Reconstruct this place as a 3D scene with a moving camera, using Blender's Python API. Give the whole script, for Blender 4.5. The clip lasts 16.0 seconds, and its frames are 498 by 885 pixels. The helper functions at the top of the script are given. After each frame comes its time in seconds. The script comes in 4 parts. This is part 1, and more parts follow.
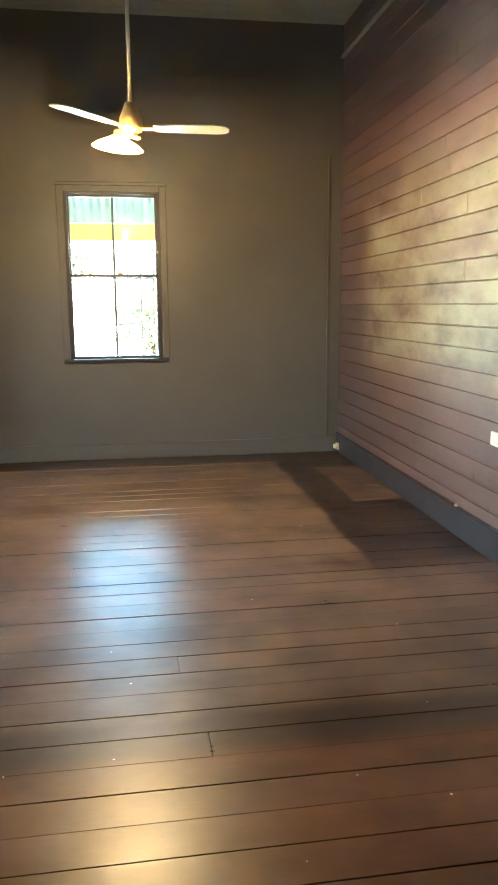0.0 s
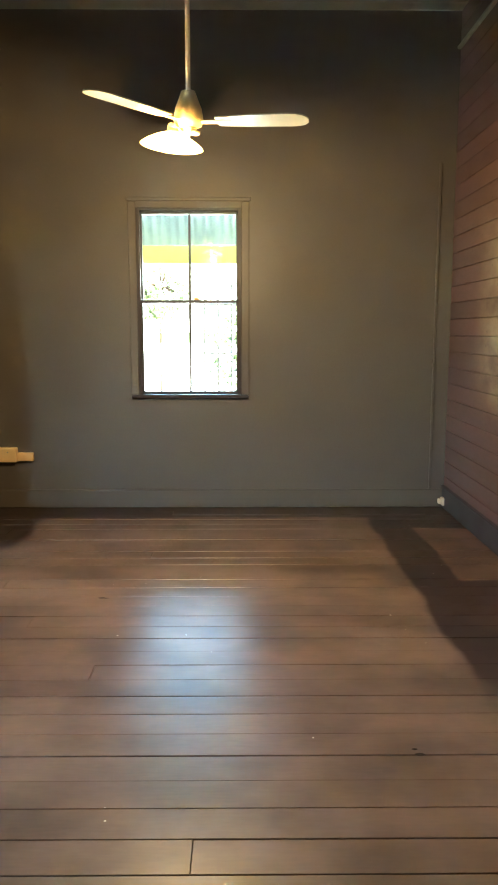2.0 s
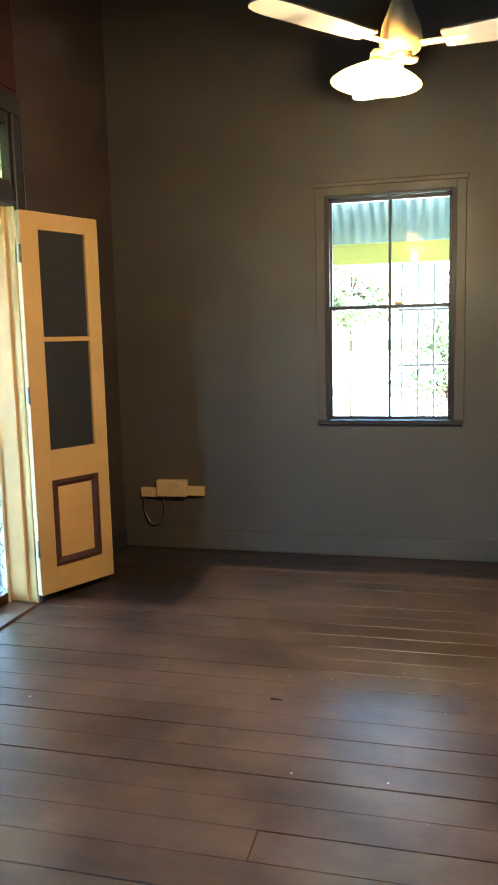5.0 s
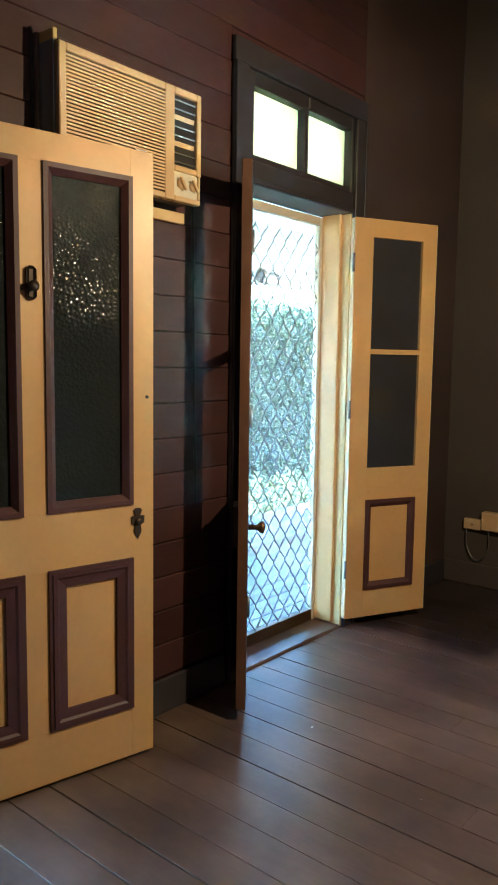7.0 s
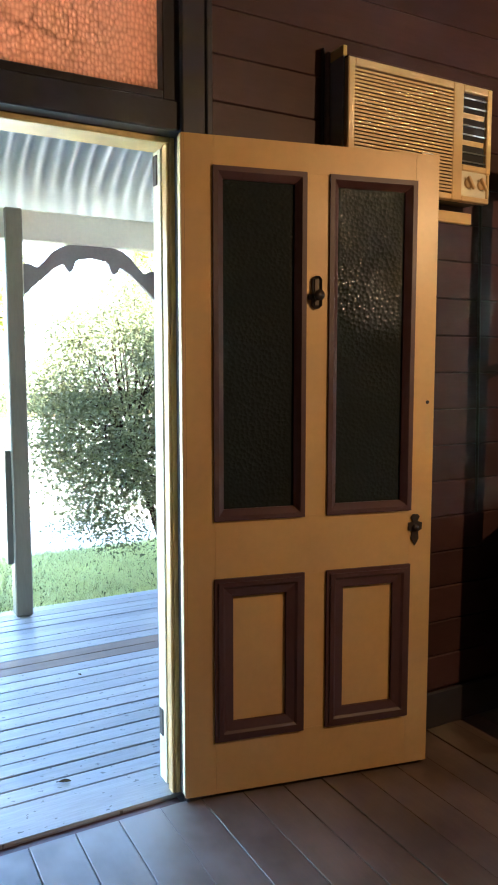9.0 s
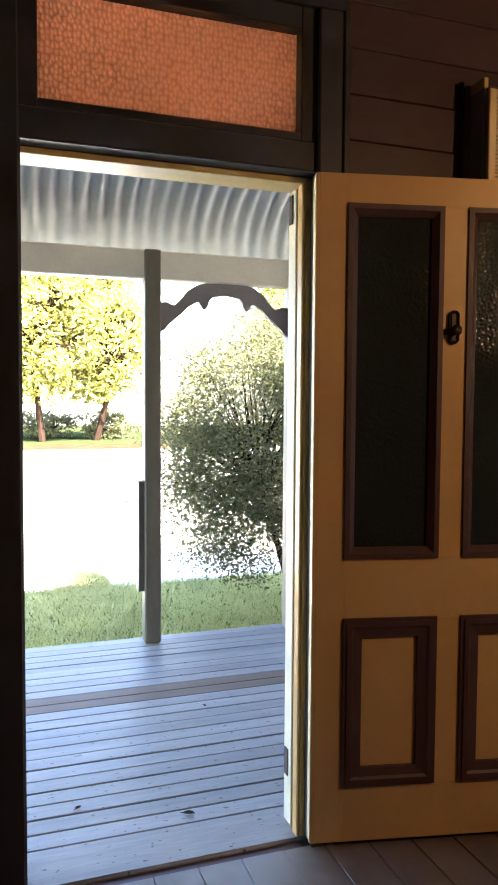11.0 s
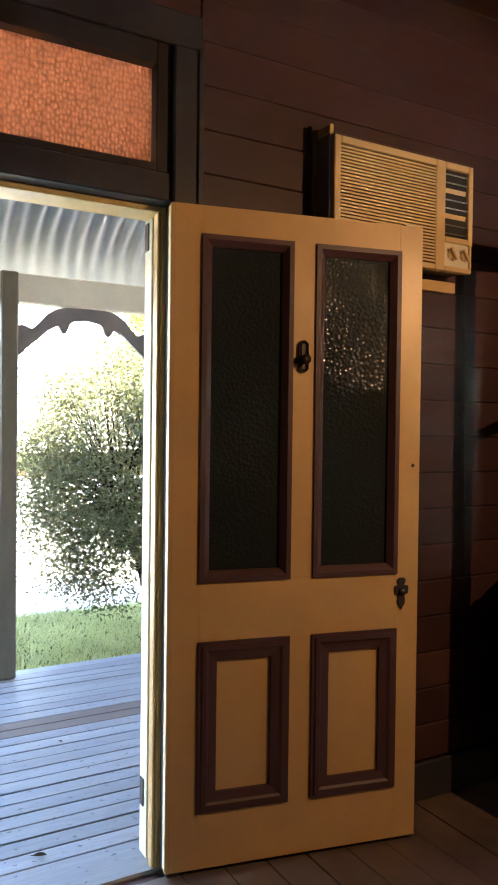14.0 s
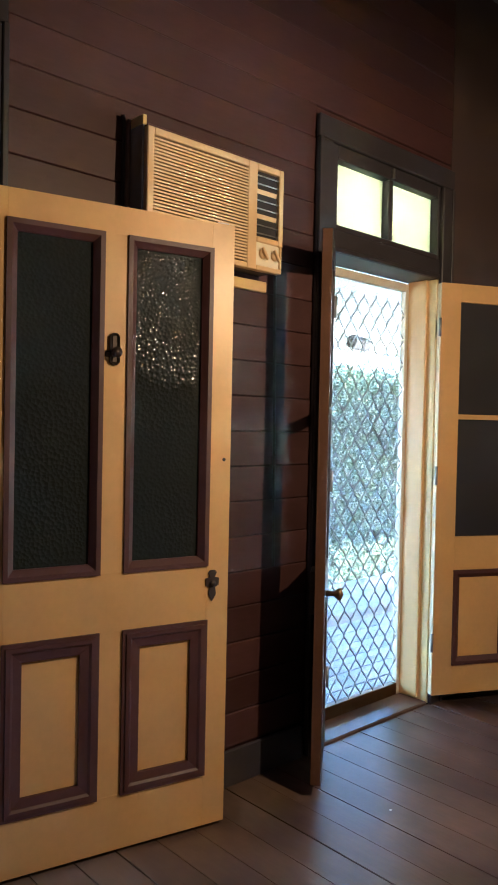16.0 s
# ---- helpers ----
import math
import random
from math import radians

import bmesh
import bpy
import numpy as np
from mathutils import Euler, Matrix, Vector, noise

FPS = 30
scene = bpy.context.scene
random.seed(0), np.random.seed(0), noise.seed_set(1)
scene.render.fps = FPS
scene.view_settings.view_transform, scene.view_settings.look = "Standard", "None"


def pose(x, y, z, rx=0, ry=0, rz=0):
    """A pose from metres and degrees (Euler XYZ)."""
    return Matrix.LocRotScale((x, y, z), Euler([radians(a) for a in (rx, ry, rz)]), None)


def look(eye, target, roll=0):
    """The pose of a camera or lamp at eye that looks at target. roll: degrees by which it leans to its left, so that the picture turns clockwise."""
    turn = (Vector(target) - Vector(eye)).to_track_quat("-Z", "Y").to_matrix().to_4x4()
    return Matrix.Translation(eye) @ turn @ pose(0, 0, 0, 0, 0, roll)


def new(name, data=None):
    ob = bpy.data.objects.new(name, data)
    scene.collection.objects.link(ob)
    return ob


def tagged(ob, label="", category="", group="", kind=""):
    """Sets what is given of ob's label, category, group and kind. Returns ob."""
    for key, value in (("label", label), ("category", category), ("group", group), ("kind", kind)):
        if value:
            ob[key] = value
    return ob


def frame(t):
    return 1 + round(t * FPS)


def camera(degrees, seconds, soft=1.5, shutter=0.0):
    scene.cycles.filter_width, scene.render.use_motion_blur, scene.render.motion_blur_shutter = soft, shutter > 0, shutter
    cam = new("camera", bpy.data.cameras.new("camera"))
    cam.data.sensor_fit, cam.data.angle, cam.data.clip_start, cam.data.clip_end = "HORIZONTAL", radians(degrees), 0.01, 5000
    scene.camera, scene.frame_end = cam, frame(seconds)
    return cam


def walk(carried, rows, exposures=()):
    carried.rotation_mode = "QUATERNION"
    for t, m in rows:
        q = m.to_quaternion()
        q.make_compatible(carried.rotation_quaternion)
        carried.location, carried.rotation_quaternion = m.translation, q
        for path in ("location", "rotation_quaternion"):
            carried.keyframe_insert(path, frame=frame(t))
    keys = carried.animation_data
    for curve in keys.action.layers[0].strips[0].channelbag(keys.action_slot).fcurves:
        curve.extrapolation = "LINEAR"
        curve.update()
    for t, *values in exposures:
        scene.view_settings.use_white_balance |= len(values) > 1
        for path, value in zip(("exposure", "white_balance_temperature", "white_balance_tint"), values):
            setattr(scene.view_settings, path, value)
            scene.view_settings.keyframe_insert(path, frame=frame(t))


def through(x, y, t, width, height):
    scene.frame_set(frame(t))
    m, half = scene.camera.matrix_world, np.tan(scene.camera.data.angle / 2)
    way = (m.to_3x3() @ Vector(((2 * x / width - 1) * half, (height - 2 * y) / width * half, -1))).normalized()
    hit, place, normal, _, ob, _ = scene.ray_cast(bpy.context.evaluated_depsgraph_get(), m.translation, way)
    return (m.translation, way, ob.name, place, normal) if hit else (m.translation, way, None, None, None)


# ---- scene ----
cam = camera(36.9, 16.0, soft=1.9)
PATH = [
    (0, (1.959, -3.059, 1.338), (2.256, -1.115, 0.976), -0.4),
    (0.5, (2.076, -2.836, 1.359), (2.328, -0.882, 1.012), -0.1),
    (1, (2.135, -2.62, 1.355), (2.334, -0.659, 1.018), 0.0),
    (1.5, (2.183, -2.402, 1.363), (2.331, -0.432, 1.051), -0.2),
    (2, (2.223, -2.204, 1.37), (2.239, -0.226, 1.075), 0.0),
    (2.5, (2.288, -2.031, 1.377), (2.213, -0.053, 1.092), 0.1),
    (3, (2.294, -1.852, 1.387), (2.152, 0.125, 1.123), -0.5),
    (5.5, (2.036, -1.095, 1.4), (1.385, 0.776, 1.129), -0.9),
    (6, (2.01, -1.011, 1.395), (1.138, 0.771, 1.14), -0.1),
    (6.5, (2.048, -0.924, 1.386), (0.953, 0.734, 1.16), 0.5),
    (7, (2.056, -0.893, 1.374), (0.781, 0.633, 1.161), 0.8),
    (7.5, (2.059, -0.885, 1.366), (0.631, 0.499, 1.156), 0.9),
    (8, (2.073, -0.888, 1.368), (0.521, 0.355, 1.156), 0.6),
    (8.5, (2.076, -0.9, 1.365), (0.419, 0.201, 1.161), 0.3),
    (9, (2.07, -0.899, 1.365), (0.325, 0.058, 1.168), 0.0),
    (9.5, (2.06, -0.903, 1.366), (0.243, -0.088, 1.178), -0.0),
    (10, (2.056, -0.911, 1.369), (0.19, -0.212, 1.195), 0.1),
    (12.5, (2.069, -0.915, 1.374), (0.185, -0.247, 1.324), 1.1),
    (13, (2.078, -0.895, 1.376), (0.225, -0.144, 1.333), 0.8),
    (13.5, (2.089, -0.887, 1.374), (0.282, -0.03, 1.336), 0.7),
    (14, (2.092, -0.886, 1.363), (0.347, 0.09, 1.332), 0.7),
    (14.5, (2.086, -0.891, 1.364), (0.406, 0.193, 1.331), 0.8),
    (15, (2.094, -0.881, 1.362), (0.472, 0.289, 1.325), 0.9),
    (15.5, (2.106, -0.869, 1.373), (0.552, 0.39, 1.328), 1.1),
    (16, (2.112, -0.844, 1.37), (0.638, 0.507, 1.326), 1.2),
]
EXPOSURES = [(0, 6.8, 5700, -9), (1.5, 6.75, 5700, -9), (3, 6.6, 5600, -11), (5.5, 6.0, 4900, -8), (7, 5.85, 4700, -5), (9, 5.15, 5600, 6), (10, 4.6, 6400, 16), (12.5, 4.3, 6400, 17), (14, 4.8, 6300, 16), (16, 5.65, 4900, 5)]
walk(cam, [(t, look(e, g, r)) for t, e, g, r in PATH], EXPOSURES)

# ---- world, sun and lamps ----
world = bpy.data.worlds.new("world")
scene.world = world
world.use_nodes = True
_nt = world.node_tree
_sky = _nt.nodes.new("ShaderNodeTexSky")
_sky.sky_type = "NISHITA"
_sky.sun_disc = False
_sky.sun_elevation = radians(43)
_sky.sun_rotation = radians(76)
_bg = _nt.nodes["Background"]
_nt.links.new(_sky.outputs[0], _bg.inputs[0])
_bg.inputs[1].default_value = 0.1

sun = new("sun", bpy.data.lights.new("sun", "SUN"))
sun.data.energy, sun.data.angle, sun.data.color = 5.0, radians(0.5), (1, 0.95, 0.86)
sun.matrix_world = look((0, 0, 0), (-1.0, -0.25, -0.96))

HUB = Vector((1.985, 1.25, 2.275))
SHADE = pose(*HUB) @ pose(-0.065, -0.01, -0.012, 0, 6, 0)
fan_lamp = new("fan_lamp", bpy.data.lights.new("fan_lamp", "POINT"))
fan_lamp.data.energy, fan_lamp.data.color, fan_lamp.data.shadow_soft_size = 2.2, (1.0, 0.6, 0.28), 0.022
fan_lamp.location = SHADE @ Vector((0, 0, -0.14))


# ---- materials ----
def mat(name, base, rough=0.5, metal=0.0, vary=0.25, scale=6.0, fine=60.0, bump=0.15, stretch=(1, 1, 1), tint=None, rand=0.0, spec=0.5, coat=0.0):
    """A painted or natural surface: two scales of noise in its colour, roughness and relief, in metres."""
    m = bpy.data.materials.new(name)
    m.use_nodes = True
    nt = m.node_tree
    b = nt.nodes["Principled BSDF"]
    geo = nt.nodes.new("ShaderNodeNewGeometry")
    info = nt.nodes.new("ShaderNodeObjectInfo")
    off = nt.nodes.new("ShaderNodeVectorMath")
    off.operation = "SCALE"
    off.inputs[0].default_value = (17.3, 31.7, 11.9)
    nt.links.new(info.outputs["Random"], off.inputs["Scale"])
    add = nt.nodes.new("ShaderNodeVectorMath")
    nt.links.new(geo.outputs["Position"], add.inputs[0])
    nt.links.new(off.outputs[0], add.inputs[1])
    mul = nt.nodes.new("ShaderNodeVectorMath")
    mul.operation = "MULTIPLY"
    mul.inputs[1].default_value = stretch
    nt.links.new(add.outputs[0], mul.inputs[0])
    big = nt.nodes.new("ShaderNodeTexNoise")
    big.inputs["Scale"].default_value, big.inputs["Detail"].default_value = scale, 4.5
    small = nt.nodes.new("ShaderNodeTexNoise")
    small.inputs["Scale"].default_value, small.inputs["Detail"].default_value = fine, 3
    nt.links.new(mul.outputs[0], big.inputs["Vector"])
    nt.links.new(mul.outputs[0], small.inputs["Vector"])
    mixf = nt.nodes.new("ShaderNodeMath")
    mixf.operation = "MULTIPLY_ADD"
    mixf.inputs[1].default_value = 0.35
    nt.links.new(small.outputs[0], mixf.inputs[0])
    half = nt.nodes.new("ShaderNodeMath")
    half.operation = "MULTIPLY"
    half.inputs[1].default_value = 0.65
    nt.links.new(big.outputs[0], half.inputs[0])
    nt.links.new(half.outputs[0], mixf.inputs[2])
    ramp = nt.nodes.new("ShaderNodeValToRGB")
    t2 = tint or tuple(min(1, c * (1 + vary)) for c in base)
    ramp.color_ramp.elements[0].position, ramp.color_ramp.elements[1].position = 0.22, 0.78
    ramp.color_ramp.elements[0].color = (*[c * (1 - vary) for c in base], 1)
    ramp.color_ramp.elements[1].color = (*t2, 1)
    nt.links.new(mixf.outputs[0], ramp.inputs[0])
    hsv = nt.nodes.new("ShaderNodeHueSaturation")
    val = nt.nodes.new("ShaderNodeMapRange")
    val.inputs["To Min"].default_value, val.inputs["To Max"].default_value = 1 - rand, 1 + rand
    nt.links.new(info.outputs["Random"], val.inputs["Value"])
    nt.links.new(val.outputs[0], hsv.inputs["Value"])
    nt.links.new(ramp.outputs[0], hsv.inputs["Color"])
    nt.links.new(hsv.outputs[0], b.inputs["Base Color"])
    rr = nt.nodes.new("ShaderNodeMapRange")
    rr.inputs["To Min"].default_value, rr.inputs["To Max"].default_value = max(0.03, rough - 0.07), min(1, rough + 0.07)
    nt.links.new(big.outputs[0], rr.inputs["Value"])
    nt.links.new(rr.outputs[0], b.inputs["Roughness"])
    b.inputs["Metallic"].default_value = metal
    b.inputs["Specular IOR Level"].default_value = spec
    b.inputs["Coat Weight"].default_value = coat
    bp = nt.nodes.new("ShaderNodeBump")
    bp.inputs["Strength"].default_value, bp.inputs["Distance"].default_value = bump, 0.004
    nt.links.new(mixf.outputs[0], bp.inputs["Height"])
    nt.links.new(bp.outputs[0], b.inputs["Normal"])
    return m


def glass_mat(name, colour, rough=0.0, bump=0.0, scale=60.0, ripple=0.004, share=1.0):
    m = bpy.data.materials.new(name)
    m.use_nodes = True
    nt = m.node_tree
    out = nt.nodes["Material Output"]
    b = nt.nodes["Principled BSDF"]
    b.inputs["Base Color"].default_value = (*colour, 1)
    b.inputs["Roughness"].default_value = rough
    b.inputs["Transmission Weight"].default_value = share
    b.inputs["IOR"].default_value = 1.45
    if not share:
        b.inputs["Specular IOR Level"].default_value = 0.16
    if bump:
        geo = nt.nodes.new("ShaderNodeNewGeometry")
        vor = nt.nodes.new("ShaderNodeTexVoronoi")
        vor.inputs["Scale"].default_value = scale
        nt.links.new(geo.outputs["Position"], vor.inputs["Vector"])
        bp = nt.nodes.new("ShaderNodeBump")
        bp.inputs["Strength"].default_value, bp.inputs["Distance"].default_value = bump, ripple
        nt.links.new(vor.outputs["Distance"], bp.inputs["Height"])
        nt.links.new(bp.outputs[0], b.inputs["Normal"])
    return m


def clear_pane(name):
    """Clear window glass: mostly see-through, with a mirror share that grows at a slant."""
    m = bpy.data.materials.new(name)
    m.use_nodes = True
    nt = m.node_tree
    tr = nt.nodes.new("ShaderNodeBsdfTransparent")
    tr.inputs[0].default_value = (0.93, 0.96, 0.94, 1)
    gl = nt.nodes.new("ShaderNodeBsdfGlossy")
    gl.inputs["Roughness"].default_value = 0.02
    fr = nt.nodes.new("ShaderNodeFresnel")
    fr.inputs[0].default_value = 1.45
    mx = nt.nodes.new("ShaderNodeMixShader")
    nt.links.new(fr.outputs[0], mx.inputs[0])
    nt.links.new(tr.outputs[0], mx.inputs[1])
    nt.links.new(gl.outputs[0], mx.inputs[2])
    nt.links.new(mx.outputs[0], nt.nodes["Material Output"].inputs[0])
    return m


def film_pane(name, colour, clear=0.15, pebbles=0):
    """Pale film-backed or painted glass that lets light through diffusely."""
    m = bpy.data.materials.new(name)
    m.use_nodes = True
    nt = m.node_tree
    tl = nt.nodes.new("ShaderNodeBsdfTranslucent")
    tl.inputs[0].default_value = (*colour, 1)
    df = nt.nodes.new("ShaderNodeBsdfDiffuse")
    df.inputs[0].default_value = (*[c * 0.8 for c in colour], 1)
    tr = nt.nodes.new("ShaderNodeBsdfTransparent")
    tr.inputs[0].default_value = (*colour, 1)
    mx = nt.nodes.new("ShaderNodeMixShader")
    mx.inputs[0].default_value = 0.2
    mx2 = nt.nodes.new("ShaderNodeMixShader")
    mx2.inputs[0].default_value = clear
    if pebbles:
        geo = nt.nodes.new("ShaderNodeNewGeometry")
        mul = nt.nodes.new("ShaderNodeVectorMath")
        mul.operation = "MULTIPLY"
        mul.inputs[1].default_value = (1, 1, 0.7)
        nt.links.new(geo.outputs["Position"], mul.inputs[0])
        vor = nt.nodes.new("ShaderNodeTexVoronoi")
        vor.inputs["Scale"].default_value, vor.inputs["Randomness"].default_value = pebbles, 0.6
        nt.links.new(mul.outputs[0], vor.inputs["Vector"])
        bp = nt.nodes.new("ShaderNodeBump")
        bp.inputs["Strength"].default_value, bp.inputs["Distance"].default_value = 1.0, 0.008
        nt.links.new(vor.outputs["Distance"], bp.inputs["Height"])
        cr = nt.nodes.new("ShaderNodeValToRGB")
        cr.color_ramp.elements[0].color = (*[min(1, c * 1.15) for c in colour], 1)
        cr.color_ramp.elements[1].color = (*[c * 0.72 for c in colour], 1)
        cr.color_ramp.elements[0].position, cr.color_ramp.elements[1].position = 0.15, 0.75
        nt.links.new(vor.outputs["Distance"], cr.inputs[0])
        nt.links.new(cr.outputs[0], tl.inputs[0])
        gl = nt.nodes.new("ShaderNodeBsdfGlossy")
        gl.inputs["Roughness"].default_value = 0.15
        for n in (tl, df, gl):
            nt.links.new(bp.outputs[0], n.inputs["Normal"])
        mg = nt.nodes.new("ShaderNodeMixShader")
        mg.inputs[0].default_value = 0.06
        nt.links.new(mx2.outputs[0], mg.inputs[1])
        nt.links.new(gl.outputs[0], mg.inputs[2])
    nt.links.new(tl.outputs[0], mx.inputs[1])
    nt.links.new(df.outputs[0], mx.inputs[2])
    nt.links.new(mx.outputs[0], mx2.inputs[1])
    nt.links.new(tr.outputs[0], mx2.inputs[2])
    nt.links.new(mg.outputs[0] if pebbles else mx2.outputs[0], nt.nodes["Material Output"].inputs[0])
    return m


def glow(name, colour, strength):
    m = bpy.data.materials.new(name)
    m.use_nodes = True
    b = m.node_tree.nodes["Principled BSDF"]
    b.inputs["Emission Color"].default_value = (*colour, 1)
    b.inputs["Emission Strength"].default_value = strength
    return m


def floor_mat():
    """Old hardwood boards: worn honey-brown middle, dark stained border, scuffs."""
    m = mat("floor_boards", (0.128, 0.085, 0.066), 0.34, vary=0.3, scale=1.6, fine=26.0, bump=0.12, stretch=(0.6, 4, 4), rand=0.1)
    nt = m.node_tree
    b = nt.nodes["Principled BSDF"]
    src = b.inputs["Base Color"].links[0].from_socket
    geo = nt.nodes.new("ShaderNodeNewGeometry")
    sep = nt.nodes.new("ShaderNodeSeparateXYZ")
    wob = nt.nodes.new("ShaderNodeTexNoise")
    wob.inputs["Scale"].default_value, wob.inputs["Detail"].default_value = 2.2, 4
    nt.links.new(geo.outputs["Position"], wob.inputs["Vector"])
    sub = nt.nodes.new("ShaderNodeVectorMath")
    sub.operation = "MULTIPLY_ADD"
    sub.inputs[1].default_value = (0.12, 0.12, 0)
    nt.links.new(wob.outputs["Color"], sub.inputs[0])
    nt.links.new(geo.outputs["Position"], sub.inputs[2])
    nt.links.new(sub.outputs[0], sep.inputs[0])

    def step(axis, lo, hi):
        r = nt.nodes.new("ShaderNodeMapRange")
        r.interpolation_type = "SMOOTHSTEP"
        r.inputs["From Min"].default_value, r.inputs["From Max"].default_value = lo, hi
        nt.links.new(sep.outputs[axis], r.inputs["Value"])
        return r.outputs[0]

    def op(kind, a, c):
        n = nt.nodes.new("ShaderNodeMath")
        n.operation = kind
        n.use_clamp = True
        for i, v in enumerate((a, c)):
            if isinstance(v, (int, float)):
                n.inputs[i].default_value = v
            else:
                nt.links.new(v, n.inputs[i])
        return n.outputs[0]

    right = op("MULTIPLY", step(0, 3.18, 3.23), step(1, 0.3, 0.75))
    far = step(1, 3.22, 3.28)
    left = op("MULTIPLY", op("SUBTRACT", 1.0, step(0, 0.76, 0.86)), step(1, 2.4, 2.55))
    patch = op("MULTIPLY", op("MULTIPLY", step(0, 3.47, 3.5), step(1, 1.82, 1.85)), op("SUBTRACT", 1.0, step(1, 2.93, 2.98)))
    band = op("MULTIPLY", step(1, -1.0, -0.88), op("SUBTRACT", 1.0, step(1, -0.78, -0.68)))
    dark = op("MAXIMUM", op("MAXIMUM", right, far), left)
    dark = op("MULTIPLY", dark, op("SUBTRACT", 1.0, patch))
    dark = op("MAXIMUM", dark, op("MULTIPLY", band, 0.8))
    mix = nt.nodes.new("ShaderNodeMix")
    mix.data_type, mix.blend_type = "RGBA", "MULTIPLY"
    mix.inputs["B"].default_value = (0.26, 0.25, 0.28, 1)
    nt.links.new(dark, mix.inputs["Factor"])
    scuff = nt.nodes.new("ShaderNodeTexNoise")
    scuff.inputs["Scale"].default_value, scuff.inputs["Detail"].default_value, scuff.inputs["Roughness"].default_value = 1.3, 4, 0.55
    run = nt.nodes.new("ShaderNodeVectorMath")
    run.operation = "MULTIPLY"
    run.inputs[1].default_value = (0.9, 1.1, 1)
    nt.links.new(geo.outputs["Position"], run.inputs[0])
    nt.links.new(run.outputs[0], scuff.inputs["Vector"])
    sr = nt.nodes.new("ShaderNodeMapRange")
    sr.inputs["From Min"].default_value, sr.inputs["From Max"].default_value = 0.42, 0.8
    sr.inputs["To Max"].default_value = 0.4
    nt.links.new(scuff.outputs[0], sr.inputs["Value"])
    pale = nt.nodes.new("ShaderNodeMix")
    pale.data_type = "RGBA"
    pale.inputs["B"].default_value = (0.22, 0.16, 0.12, 1)
    nt.links.new(sr.outputs[0], pale.inputs["Factor"])
    nt.links.new(src, pale.inputs["A"])
    nt.links.new(pale.outputs["Result"], mix.inputs["A"])
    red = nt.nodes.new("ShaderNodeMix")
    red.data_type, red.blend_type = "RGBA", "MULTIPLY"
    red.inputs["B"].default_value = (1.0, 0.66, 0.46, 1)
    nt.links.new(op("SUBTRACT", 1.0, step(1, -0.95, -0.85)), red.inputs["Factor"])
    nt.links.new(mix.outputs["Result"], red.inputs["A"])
    blot = nt.nodes.new("ShaderNodeTexNoise")
    blot.inputs["Scale"].default_value, blot.inputs["Detail"].default_value, blot.inputs["Roughness"].default_value = 2.6, 4, 0.55
    nt.links.new(run.outputs[0], blot.inputs["Vector"])
    br = nt.nodes.new("ShaderNodeMapRange")
    br.inputs["From Min"].default_value, br.inputs["From Max"].default_value = 0.34, 0.62
    br.inputs["To Min"].default_value, br.inputs["To Max"].default_value = 0.62, 1.12
    nt.links.new(blot.outputs[0], br.inputs["Value"])
    stain = nt.nodes.new("ShaderNodeMix")
    stain.data_type, stain.blend_type = "RGBA", "MULTIPLY"
    stain.inputs["Factor"].default_value = 1.0
    nt.links.new(red.outputs["Result"], stain.inputs["A"])
    nt.links.new(br.outputs[0], stain.inputs["B"])
    worn = op("MULTIPLY", op("SUBTRACT", 1.0, step(0, 0.35, 1.5)), op("MULTIPLY", step(1, -1.5, -1.0), op("SUBTRACT", 1.0, step(1, -0.05, 0.7))))
    wr = nt.nodes.new("ShaderNodeMapRange")
    wr.inputs["From Min"].default_value, wr.inputs["From Max"].default_value = 0.36, 0.6
    wr.inputs["To Min"].default_value = 0.25
    nt.links.new(blot.outputs[0], wr.inputs["Value"])
    dust = nt.nodes.new("ShaderNodeMix")
    dust.data_type = "RGBA"
    dust.inputs["B"].default_value = (0.25, 0.225, 0.21, 1)
    nt.links.new(op("MULTIPLY", worn, op("MULTIPLY", wr.outputs[0], 0.85)), dust.inputs["Factor"])
    nt.links.new(stain.outputs["Result"], dust.inputs["A"])
    nt.links.new(dust.outputs["Result"], b.inputs["Base Color"])
    return m


